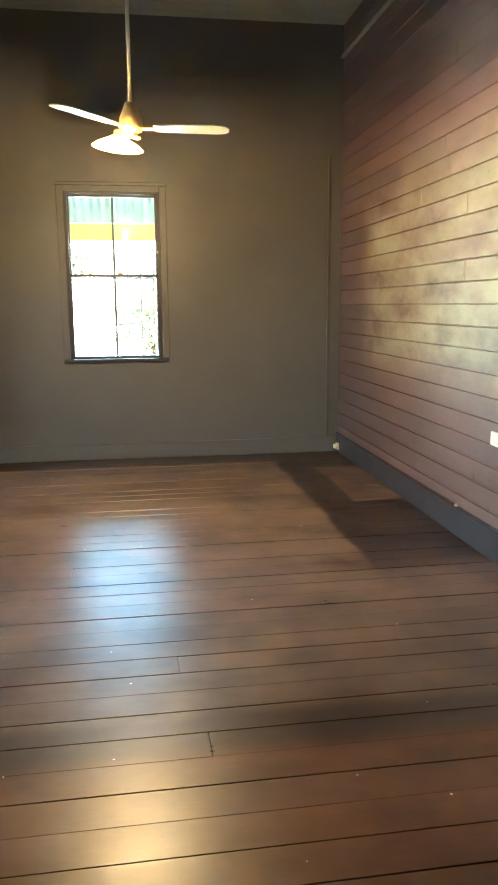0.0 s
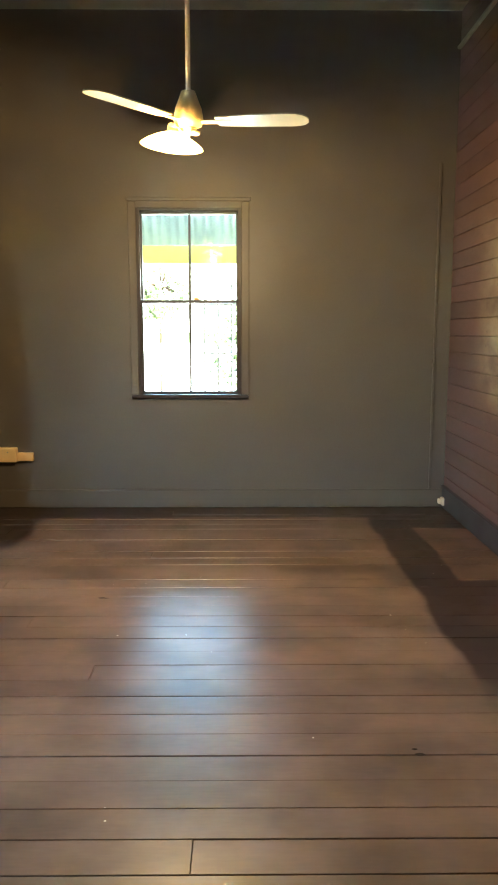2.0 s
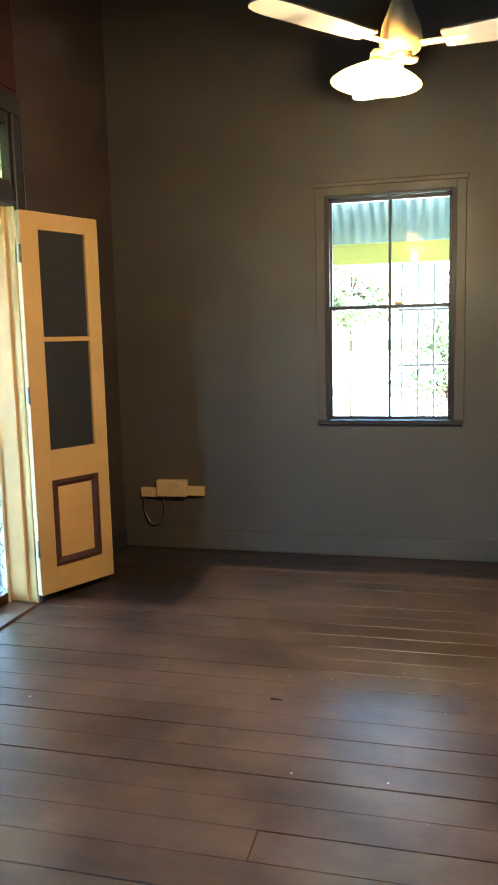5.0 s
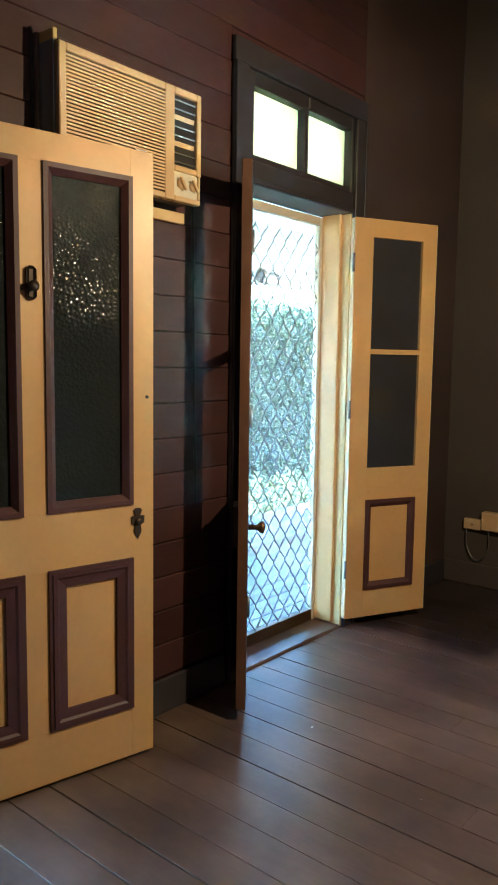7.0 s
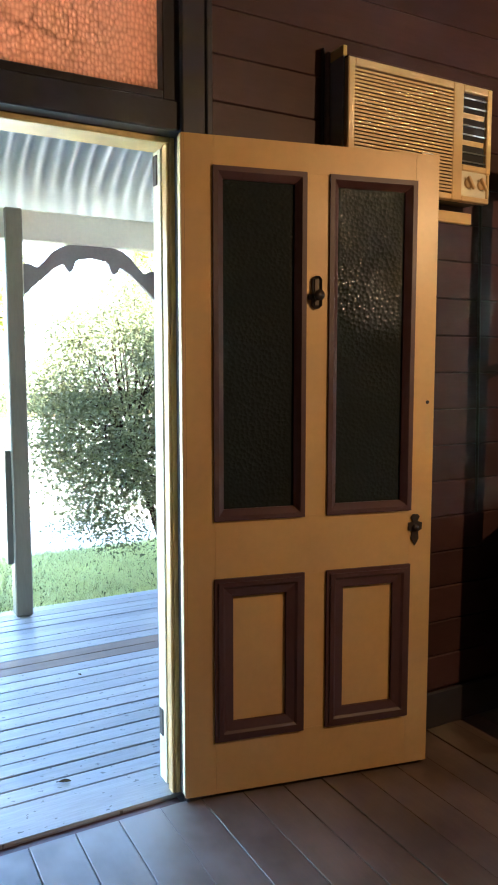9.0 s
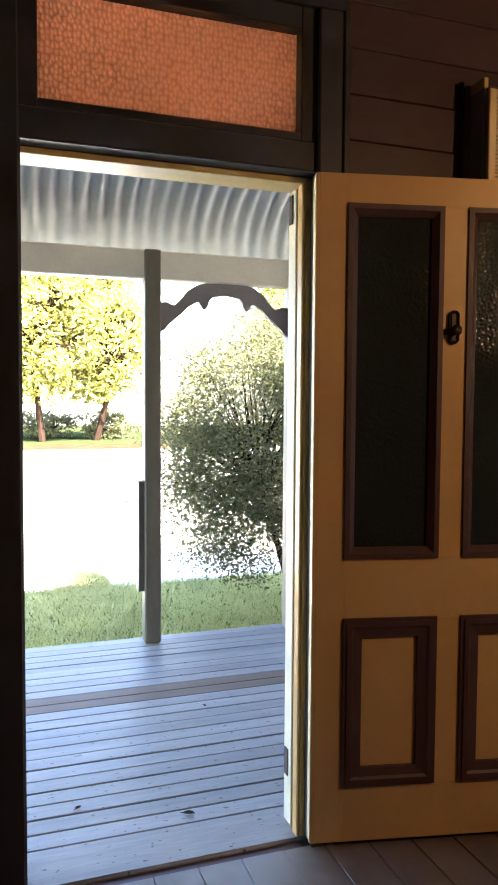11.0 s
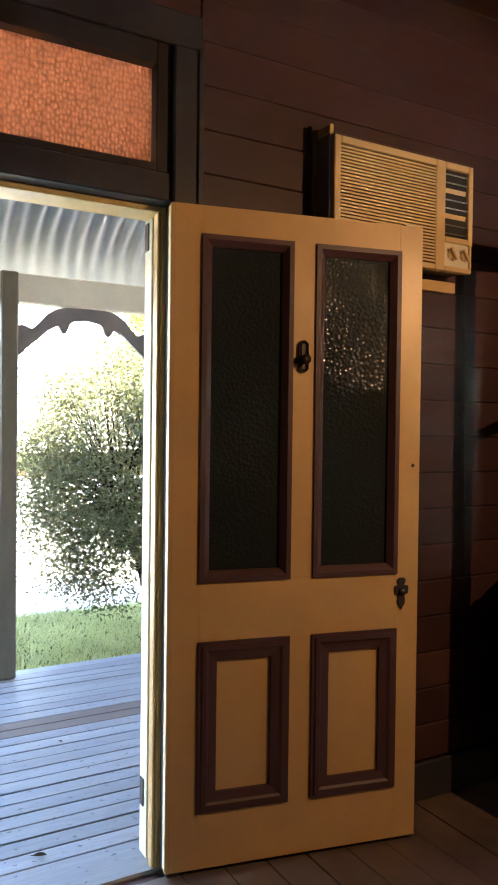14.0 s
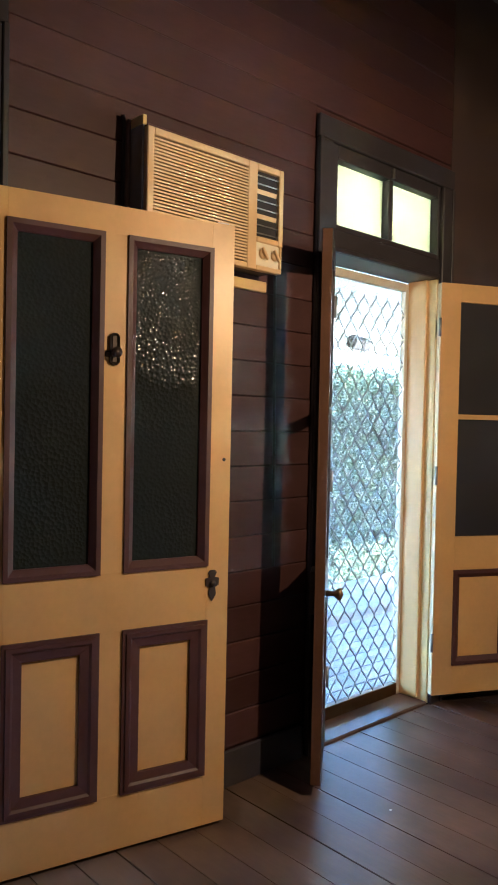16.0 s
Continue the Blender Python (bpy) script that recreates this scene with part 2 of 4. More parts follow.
M_FLOOR = floor_mat()
M_GAP = mat("floor_gap", (0.012, 0.009, 0.007), 0.9)
M_RED = mat("maroon_boards", (0.056, 0.024, 0.022), 0.52, vary=0.3, scale=3, fine=40, bump=0.2, stretch=(1, 0.4, 2.5), rand=0.2, spec=0.3)
M_MAUVE = mat("faded_mauve_boards", (0.1, 0.054, 0.05), 0.5, vary=0.38, scale=2.2, fine=30, bump=0.45, stretch=(1, 0.5, 2.0), rand=0.16, spec=1.0)
def knots(m, size, cut):
    """Scattered dark knots, nail holes and gouges in boards."""
    nt = m.node_tree
    b = nt.nodes["Principled BSDF"]
    src = b.inputs["Base Color"].links[0].from_socket
    geo = nt.nodes.new("ShaderNodeNewGeometry")
    mul = nt.nodes.new("ShaderNodeVectorMath")
    mul.operation = "MULTIPLY"
    mul.inputs[1].default_value = size
    nt.links.new(geo.outputs["Position"], mul.inputs[0])
    nz = nt.nodes.new("ShaderNodeTexNoise")
    nz.inputs["Scale"].default_value, nz.inputs["Detail"].default_value = 1.0, 2.0
    nt.links.new(mul.outputs[0], nz.inputs["Vector"])
    mr = nt.nodes.new("ShaderNodeMapRange")
    mr.inputs["From Min"].default_value, mr.inputs["From Max"].default_value = cut, cut + 0.04
    mr.inputs["To Max"].default_value = 0.75
    nt.links.new(nz.outputs[0], mr.inputs["Value"])
    mx = nt.nodes.new("ShaderNodeMix")
    mx.data_type = "RGBA"
    mx.inputs["B"].default_value = (0.03, 0.022, 0.02, 1)
    nt.links.new(mr.outputs[0], mx.inputs["Factor"])
    nt.links.new(src, mx.inputs["A"])
    nt.links.new(mx.outputs["Result"], b.inputs["Base Color"])


def scraped_sheen(m):
    """Paint rubbed back to pale timber, plus the window's sheen painted in at mid height."""
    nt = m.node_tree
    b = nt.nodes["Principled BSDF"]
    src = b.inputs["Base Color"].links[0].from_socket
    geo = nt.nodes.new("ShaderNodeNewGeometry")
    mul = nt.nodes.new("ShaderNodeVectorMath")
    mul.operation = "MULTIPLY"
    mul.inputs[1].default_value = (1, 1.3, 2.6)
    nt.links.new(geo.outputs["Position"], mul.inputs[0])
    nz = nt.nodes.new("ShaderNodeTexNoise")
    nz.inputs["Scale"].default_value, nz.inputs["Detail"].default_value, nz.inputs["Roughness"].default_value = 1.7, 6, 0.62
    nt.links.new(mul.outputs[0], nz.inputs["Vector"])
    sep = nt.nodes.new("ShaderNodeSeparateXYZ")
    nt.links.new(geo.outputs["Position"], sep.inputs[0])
    # Height and length limits follow the window's sheen on this wall, painted as colour.
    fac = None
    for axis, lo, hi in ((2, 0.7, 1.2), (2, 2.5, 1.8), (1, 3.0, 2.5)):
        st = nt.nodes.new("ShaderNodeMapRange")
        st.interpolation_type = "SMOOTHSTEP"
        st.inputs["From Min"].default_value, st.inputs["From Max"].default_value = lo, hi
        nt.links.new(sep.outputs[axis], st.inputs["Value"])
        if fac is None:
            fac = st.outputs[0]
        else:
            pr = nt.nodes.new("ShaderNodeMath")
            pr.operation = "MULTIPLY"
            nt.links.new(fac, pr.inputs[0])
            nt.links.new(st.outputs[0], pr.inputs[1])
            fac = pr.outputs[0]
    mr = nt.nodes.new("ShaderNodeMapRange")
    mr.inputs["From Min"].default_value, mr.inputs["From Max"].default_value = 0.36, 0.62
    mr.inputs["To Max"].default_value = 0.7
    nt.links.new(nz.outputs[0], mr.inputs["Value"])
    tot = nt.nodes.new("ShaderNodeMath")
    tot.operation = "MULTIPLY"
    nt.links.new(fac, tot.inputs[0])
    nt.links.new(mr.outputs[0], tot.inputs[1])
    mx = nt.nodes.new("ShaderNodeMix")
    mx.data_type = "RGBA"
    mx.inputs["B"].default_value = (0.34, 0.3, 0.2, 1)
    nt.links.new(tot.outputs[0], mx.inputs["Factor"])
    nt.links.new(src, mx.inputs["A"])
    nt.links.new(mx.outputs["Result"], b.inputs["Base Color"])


scraped_sheen(M_MAUVE)
knots(M_MAUVE, (1, 30, 45), 0.7)
M_DARK = mat("dark_brown_wall", (0.092, 0.08, 0.07), 0.45, vary=0.14, scale=1.5, fine=90, bump=0.12)
M_END = mat("brown_lining", (0.062, 0.042, 0.036), 0.5, vary=0.14, scale=1.5, fine=90, bump=0.12)
M_TRIM = mat("dark_trim", (0.04, 0.036, 0.041), 0.42, vary=0.15, scale=5, fine=60, bump=0.12, spec=0.3)
M_SKIRT = mat("dark_skirting", (0.035, 0.03, 0.034), 0.42, vary=0.12, scale=5, fine=50, bump=0.15)
M_CEIL = mat("ceiling_boards", (0.35, 0.34, 0.27), 0.6, vary=0.15, scale=2, fine=40)
M_YELLOW = mat("mustard_paint", (0.64, 0.4, 0.15), 0.38, vary=0.1, scale=4, fine=45, bump=0.12)
M_JAMB = mat("worn_yellow_jamb", (0.66, 0.5, 0.2), 0.42, vary=0.16, scale=14, fine=50, bump=0.3)
M_CREAMEDGE = mat("pale_door_edge", (0.75, 0.62, 0.36), 0.45, vary=0.15, scale=12, fine=60)
M_MAROON = mat("maroon_moulding", (0.075, 0.03, 0.028), 0.5, vary=0.2, scale=8, fine=60, bump=0.1)
M_SLEEVE = mat("blue_black_paint", (0.2, 0.22, 0.26), 0.5, vary=0.15)
M_SCREEN = mat("dark_leaf_panel", (0.026, 0.026, 0.028), 0.35, vary=0.06, scale=5, fine=80, bump=0.05)
M_PEBBLE = glass_mat("pebbled_glass", (0.02, 0.024, 0.023), 0.06, 0.8, 84, 0.0022, share=0.0)
M_PINK = film_pane("amber_pink_glass", (0.72, 0.4, 0.27), 0.1, 84)
M_FILM = film_pane("pale_green_film_glass", (0.97, 0.94, 0.66), 0.3)
M_CLEAR = clear_pane("clear_pane")
def screen_mesh(name):
    """Fine woven insect screen: mostly open, its threads catch the daylight."""
    m = bpy.data.materials.new(name)
    m.use_nodes = True
    nt = m.node_tree
    tr = nt.nodes.new("ShaderNodeBsdfTransparent")
    df = nt.nodes.new("ShaderNodeBsdfDiffuse")
    df.inputs[0].default_value = (0.3, 0.32, 0.33, 1)
    tl = nt.nodes.new("ShaderNodeBsdfTranslucent")
    tl.inputs[0].default_value = (0.3, 0.33, 0.34, 1)
    th = nt.nodes.new("ShaderNodeMixShader")
    th.inputs[0].default_value = 0.6
    mx = nt.nodes.new("ShaderNodeMixShader")
    mx.inputs[0].default_value = 0.26
    nt.links.new(df.outputs[0], th.inputs[1])
    nt.links.new(tl.outputs[0], th.inputs[2])
    nt.links.new(tr.outputs[0], mx.inputs[1])
    nt.links.new(th.outputs[0], mx.inputs[2])
    nt.links.new(mx.outputs[0], nt.nodes["Material Output"].inputs[0])
    return m


M_FLY = screen_mesh("insect_screen")
M_CREAM = mat("cream_plastic", (0.68, 0.49, 0.26), 0.4, vary=0.08, scale=8, fine=80, bump=0.05)
M_WHITE = mat("white_plastic", (0.8, 0.77, 0.7), 0.35, vary=0.05, bump=0.03)
M_BLACK = mat("black_recess", (0.01, 0.01, 0.011), 0.6, vary=0.2)
M_STEEL = mat("dull_steel", (0.35, 0.34, 0.33), 0.35, metal=0.9, vary=0.2)
M_IRONMONGERY = mat("dark_iron", (0.06, 0.045, 0.036), 0.45, metal=0.6, vary=0.3)
M_WIRE = mat("dark_grille_wire", (0.2, 0.2, 0.19), 0.5, vary=0.1)
M_OAK = mat("bare_brown_timber", (0.13, 0.065, 0.035), 0.5, vary=0.25)
M_BRASS = mat("aged_brass", (0.2, 0.12, 0.05), 0.35, metal=0.9, vary=0.25)
M_FAN = mat("fan_white", (0.6, 0.57, 0.48), 0.4, vary=0.06, bump=0.03)
M_BLADE = mat("fan_blade_plastic", (0.26, 0.25, 0.2), 0.4, vary=0.08, bump=0.03)
M_BULB = glow("bulb", (1.0, 0.62, 0.2), 0.06)
M_SHADE = film_pane("frosted_shade", (0.9, 0.72, 0.42), 0.0)
M_BEARER = mat("brown_deck_board", (0.15, 0.1, 0.075), 0.6, vary=0.35, scale=4, fine=40, bump=0.35, stretch=(4, 0.3, 1))
M_DECK = mat("grey_deck_boards", (0.25, 0.245, 0.25), 0.42, vary=0.38, scale=4, fine=40, bump=0.35, stretch=(4, 0.3, 1), rand=0.15)
knots(M_DECK, (60, 30, 1), 0.67)
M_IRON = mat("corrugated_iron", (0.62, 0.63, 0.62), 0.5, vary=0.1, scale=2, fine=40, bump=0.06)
# Darker copy of M_IRON: the side roof's dimmer light is set by colour.
M_IRON2 = mat("dimmed_iron", (0.15, 0.18, 0.19), 0.5, vary=0.12, scale=2, fine=40, bump=0.06)
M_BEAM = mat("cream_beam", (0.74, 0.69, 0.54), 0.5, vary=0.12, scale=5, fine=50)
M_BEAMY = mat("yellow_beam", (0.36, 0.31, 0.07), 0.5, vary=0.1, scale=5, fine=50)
M_POST = mat("olive_post", (0.17, 0.15, 0.1), 0.5, vary=0.25, scale=5, fine=50, stretch=(2, 2, 0.4))
M_FRET = mat("fretwork_paint", (0.2, 0.18, 0.17), 0.5, vary=0.2)
M_GROUND = mat("lawn_soil", (0.034, 0.042, 0.016), 0.9, vary=0.35, scale=1.5, fine=25, bump=0.5, spec=0.0)
M_DRIVE = mat("pale_gravel", (0.62, 0.58, 0.5), 0.9, vary=0.12, scale=1.2, fine=60, bump=0.4, spec=0.0)
# Mulch brown, set darker so that the open bed looks tree-shaded.
M_MULCH = mat("leaf_mulch", (0.05, 0.034, 0.018), 0.95, vary=0.45, scale=2, fine=18, bump=0.6, spec=0.0)
M_GRASS = mat("grass_blades", (0.5, 0.5, 0.2), 0.6, vary=0.35, scale=2, fine=30, bump=0.0)
M_BARK = mat("bark", (0.034, 0.021, 0.014), 0.9, vary=0.4, scale=8, fine=50, bump=0.8, stretch=(3, 3, 0.5), spec=0.0)


def leaf_mat(name, base, tint, through=0.35):
    m = mat(name, base, 0.45, vary=0.45, scale=1.8, fine=22, bump=0.0, tint=tint, spec=0.2)
    nt = m.node_tree
    b = nt.nodes["Principled BSDF"]
    tl = nt.nodes.new("ShaderNodeBsdfTranslucent")
    nt.links.new(b.inputs["Base Color"].links[0].from_socket, tl.inputs[0])
    mx = nt.nodes.new("ShaderNodeMixShader")
    mx.inputs[0].default_value = through
    nt.links.new(b.outputs[0], mx.inputs[1])
    nt.links.new(tl.outputs[0], mx.inputs[2])
    nt.links.new(mx.outputs[0], nt.nodes["Material Output"].inputs[0])
    return m


M_LEAF = leaf_mat("bush_leaf", (0.085, 0.1, 0.045), (0.2, 0.2, 0.085), 0.28)
M_LEAFY = leaf_mat("sunlit_tree_leaf", (0.2, 0.22, 0.05), (0.5, 0.48, 0.14), 0.4)
M_HEDGE = leaf_mat("hedge_leaf", (0.08, 0.11, 0.055), (0.15, 0.19, 0.1), 0.3)


# ---- building helpers ----
def part(name, bm, material, parent=None, label="", smooth=False):
    me = bpy.data.meshes.new(name)
    bm.to_mesh(me)
    bm.free()
    me.materials.append(material)
    if smooth:
        for p in me.polygons:
            p.use_smooth = True
    ob = new(name, me)
    if parent:
        ob.parent = parent
    if label:
        ob["label"] = label
    return ob


def thing(name, label, category, m=None, group="", kind=""):
    ob = new(name)
    ob.empty_display_size = 0.1
    if m is not None:
        ob.matrix_basis = m
    return tagged(ob, label, category, group, kind)


def box(x0, x1, y0, y1, z0, z1, bev=0.0, bm=None):
    bm = bm or bmesh.new()
    x0, x1 = min(x0, x1), max(x0, x1)
    y0, y1 = min(y0, y1), max(y0, y1)
    z0, z1 = min(z0, z1), max(z0, z1)
    made = bmesh.ops.create_cube(bm, size=1, matrix=Matrix.Translation(((x0 + x1) / 2, (y0 + y1) / 2, (z0 + z1) / 2)) @ Matrix.Diagonal((x1 - x0, y1 - y0, z1 - z0, 1)))
    if bev:
        edges = list({e for v in made["verts"] for e in v.link_edges})
        bmesh.ops.bevel(bm, geom=edges, offset=bev, segments=1, affect="EDGES")
    return bm


def cyl(p, q, r0, r1=None, seg=12, bm=None):
    bm = bm or bmesh.new()
    p, q = Vector(p), Vector(q)
    d = q - p
    m = Matrix.Translation((p + q) / 2) @ d.to_track_quat("Z", "Y").to_matrix().to_4x4()
    bmesh.ops.create_cone(bm, cap_ends=True, segments=seg, radius1=r0, radius2=r0 if r1 is None else r1, depth=d.length, matrix=m)
    return bm


def ring(y0, y1, z0, z1, w, x0, x1, cham=0.0):
    """A rectangular moulding round an opening in the y-z plane, from x0 back to x1 in front, chamfered towards the inside."""
    bm = bmesh.new()
    out = [(y0, z0), (y1, z0), (y1, z1), (y0, z1)]
    inn = [(y0 + w, z0 + w), (y1 - w, z0 + w), (y1 - w, z1 - w), (y0 + w, z1 - w)]
    mid = [(a + (c - a) * 0.45, b + (d - b) * 0.45) for (a, b), (c, d) in zip(out, inn)]
    rows = [[bm.verts.new((x0, a, b)) for a, b in out], [bm.verts.new((x1, a, b)) for a, b in out],
            [bm.verts.new((x1, a, b)) for a, b in mid], [bm.verts.new((x1 - cham, a, b)) for a, b in inn], [bm.verts.new((x0, a, b)) for a, b in inn]]
    for r, s in zip(rows, rows[1:]):
        for i in range(4):
            j = (i + 1) % 4
            bm.faces.new((r[i], r[j], s[j], s[i]))
    bmesh.ops.recalc_face_normals(bm, faces=bm.faces)
    return bm


def lathe(profile, seg=24, m=Matrix()):
    """A turned shape from (radius, height) pairs."""
    bm = bmesh.new()
    rows = [[bm.verts.new(m @ Vector((r * math.cos(2 * math.pi * i / seg), r * math.sin(2 * math.pi * i / seg), h))) for i in range(seg)] for r, h in profile]
    for a, b in zip(rows, rows[1:]):
        for i in range(seg):
            bm.faces.new((a[i], a[(i + 1) % seg], b[(i + 1) % seg], b[i]))
    bmesh.ops.recalc_face_normals(bm, faces=bm.faces)
    return bm


def mesh_box(name, sx, sy, sz, material, bev=0.003):
    me = bpy.data.meshes.new(name)
    bm = box(-sx / 2, sx / 2, -sy / 2, sy / 2, -sz / 2, sz / 2, bev)
    bm.to_mesh(me)
    bm.free()
    me.materials.append(material)
    return me


def piece(name, me, parent, x, y, z, rx=0, ry=0, rz=0):
    ob = new(name, me)
    ob.parent = parent
    ob.matrix_basis = pose(x, y, z, rx, ry, rz)
    return ob


# ---- room shell ----
XR, YW, YB, ZC, T = 3.803, 3.55, -4.8, 3.65, 0.16
DY0, DY1, DZ = -0.832, 0.0, 2.05        # front door opening
FY0, FY1, FZ = 1.525, 2.335, 2.115       # French door opening
TZ0, TZ1 = 2.16, 2.455                  # front transom glass
GZ0, GZ1 = 2.235, 2.51                  # French transom glass
WX0, WX1, WZ0, WZ1 = 1.42, 2.216, 0.86, 2.28


def wall_with_holes(bm, u0, u1, holes, top, put):
    """Blocks round openings (u0, u1, z0, z1) that follow one another along a wall."""
    at = u0
    for a, b, z0, z1 in holes:
        put(bm, at, a, 0, top)
        if z0 > 0:
            put(bm, a, b, 0, z0)
        put(bm, a, b, z1, top)
        at = b
    put(bm, at, u1, 0, top)


bm = bmesh.new()
wall_with_holes(bm, YB, YW + T, [(DY0 - 0.03, DY1 + 0.03, 0, 2.52), (FY0 - 0.03, FY1 + 0.03, 0, 2.58)], ZC, lambda b, a, c, z0, z1: box(-T, -0.014, a, c, z0 - (0.2 if z0 == 0 else 0), z1, bm=b))
wall_west = tagged(part("wall_west", bm, M_RED), "maroon horizontal board wall with two doorways", "wall", kind="structure")
bm = bmesh.new()
wall_with_holes(bm, 0, XR + T, [(WX0, WX1, WZ0, WZ1)], ZC, lambda b, a, c, z0, z1: box(a, c, YW, YW + T, z0 - (0.2 if z0 == 0 else 0), z1, bm=b))
wall_north = tagged(part("wall_north", bm, M_DARK), "smooth dark brown painted wall around a sash window", "wall", kind="structure")
sheet = box(-0.0135, 0.0, FY1 + 0.097, YW - 0.001, 0, ZC - 0.001)
part("lining_sheet", sheet, M_END, wall_west, "smooth dark brown painted lining beside the French door")
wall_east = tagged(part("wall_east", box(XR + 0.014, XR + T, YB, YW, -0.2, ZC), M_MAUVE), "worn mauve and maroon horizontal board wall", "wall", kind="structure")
wall_south = tagged(part("wall_south", box(-T, XR + T, YB - T, YB, -0.2, ZC), M_DARK), "plain dark brown painted wall", "wall", kind="structure")
bm = bmesh.new()
n = 0
yy = YB
while yy < YW:
    box(0, XR, yy + 0.004, min(yy + 0.14, YW), ZC, ZC + 0.02, bm=bm)
    yy += 0.144
box(-T, XR + T, YB - T, YW + T, ZC + 0.021, ZC + 0.06, bm=bm)
tagged(part("ceiling", bm, M_CEIL), "pale timber board ceiling", "ceiling", kind="structure")
floor = tagged(part("floor", box(-0.0, XR + 0.014, YB, YW, -0.2, -0.024), M_GAP), "dark worn hardwood board floor with stained border", "floor", kind="structure")

# skirtings and strips
for nm, b in (("baseboard_north", box(0.0, XR - 0.018, YW - 0.018, YW, 0, 0.14, 0.004)),
              ("baseboard_east", box(XR - 0.018, XR, YB, YW - 0.02, 0, 0.16, 0.005)),
              ("baseboard_west_middle", box(0.003, 0.018, DY1 + 0.115, FY0 - 0.115, 0, 0.14, 0.004)),
              ("baseboard_west_end", box(0.003, 0.018, FY1 + 0.115, YW - 0.02, 0, 0.14, 0.004)),
              ("baseboard_west_start", box(0.003, 0.018, YB, DY0 - 0.115, 0, 0.14, 0.004)),
              ("trim_corner_strip", box(3.68, 3.70, YW - 0.012, YW, 0.14, 2.6, 0.003)),
              ("trim_cornice", box(XR - 0.03, XR, YB, YW - 0.02, 3.38, 3.405, 0.006))):
    tagged(part(nm, b, M_CEIL if "cornice" in nm else M_SKIRT if "east" in nm else M_DARK if "north" in nm or "corner" in nm else M_TRIM), "dark painted timber trim board along the wall", "trim", kind="structure")
tagged(part("trim_skirting_cap", box(XR - 0.03, XR, YB, YW - 0.02, 0.161, 0.178, 0.004), M_SKIRT), "dark grey bead on top of the skirting", "trim", kind="structure")


# ---- architraves, frames and transoms ----
def architrave(name, y0, y1, ztop, w=0.1):
    t = thing(name, "dark painted timber architrave round the doorway", "trim", kind="structure")
    part("upright", box(0, 0.022, y0 - w, y0 - 0.004, 0, ztop, 0.005), M_TRIM, t)
    part("upright", box(0, 0.022, y1 + 0.004, y1 + w, 0, ztop, 0.005), M_TRIM, t)
    part("head", box(0, 0.024, y0 - w, y1 + w, ztop, ztop + w, 0.005), M_TRIM, t)
    part("bead", box(0.022, 0.03, y0 - w, y0 - w + 0.02, 0, ztop, 0.003), M_TRIM, t)
    part("bead", box(0.022, 0.03, y1 + w - 0.02, y1 + w, 0, ztop, 0.003), M_TRIM, t)
    return t


architrave("trim_front_door", DY0, DY1, 2.515)
architrave("trim_french_door", FY0, FY1, 2.565, 0.095)

# front door frame, rebated, with pale worn paint on the inside of the jamb
fr = thing("door_frame_front", "worn yellow painted timber door frame with dark rebate", "door frame", kind="structure")
part("jamb", box(-T - 0.02, -0.06, DY1, DY1 + 0.03, -0.06, DZ, 0.003), M_JAMB, fr)
part("outer_lining", box(-T - 0.024, -0.125, DY1 - 0.006, DY1, -0.06, DZ, 0.002), M_BEAM, fr, "pale grey weathered lining")
part("stop_bead", box(-0.098, -0.062, DY1 - 0.011, DY1, -0.02, DZ, 0.004), M_YELLOW, fr)
part("rebate", box(-0.058, 0.0, DY1 + 0.012, DY1 + 0.03, 0, DZ, 0.003), M_TRIM, fr)
part("jamb", box(-T - 0.02, 0.0, DY0 - 0.03, DY0, -0.06, DZ, 0.003), M_TRIM, fr)
part("head", box(-T - 0.02, 0.004, DY0 - 0.03, DY1 + 0.03, DZ, TZ0 - 0.025, 0.004), M_TRIM, fr)
part("head_stop", box(-T - 0.015, -0.06, DY0, DY1, DZ - 0.018, DZ, 0.003), M_JAMB, fr, "pale yellow head lining")
part("stile", box(-0.09, -0.002, DY0 - 0.03, DY0 + 0.045, TZ0 - 0.025, 2.52, 0.003), M_TRIM, fr)
part("stile", box(-0.09, -0.002, DY1 - 0.043, DY1 + 0.03, TZ0 - 0.025, 2.52, 0.003), M_TRIM, fr)
part("rail", box(-0.09, -0.002, DY0 + 0.045, DY1 - 0.043, TZ1, 2.52, 0.003), M_TRIM, fr)
part("rail", box(-0.09, -0.002, DY0 + 0.045, DY1 - 0.043, TZ0 - 0.025, TZ0, 0.003), M_TRIM, fr)
pn = part("pane", box(-0.05, -0.045, DY0 + 0.043, DY1 - 0.041, TZ0 - 0.002, TZ1 + 0.002), M_PINK, fr, "amber pink textured glass")
pn.visible_shadow = False
part("threshold_gap", box(-0.054, 0.0, DY0, DY1, -0.07, -0.018), M_MAROON, fr, "dark gap behind the threshold")
part("threshold", box(-0.215, -0.054, DY0 - 0.03, DY1 + 0.03, -0.07, -0.006, 0.006), M_DECK, fr, "weathered grey timber threshold")
for zz in (0.15, 1.93):
    part("hinge", box(-0.174, -0.146, DY1 - 0.01, DY1 - 0.006, zz, zz + 0.09, 0.001), M_IRONMONGERY, fr, "dark iron hinge leaf")

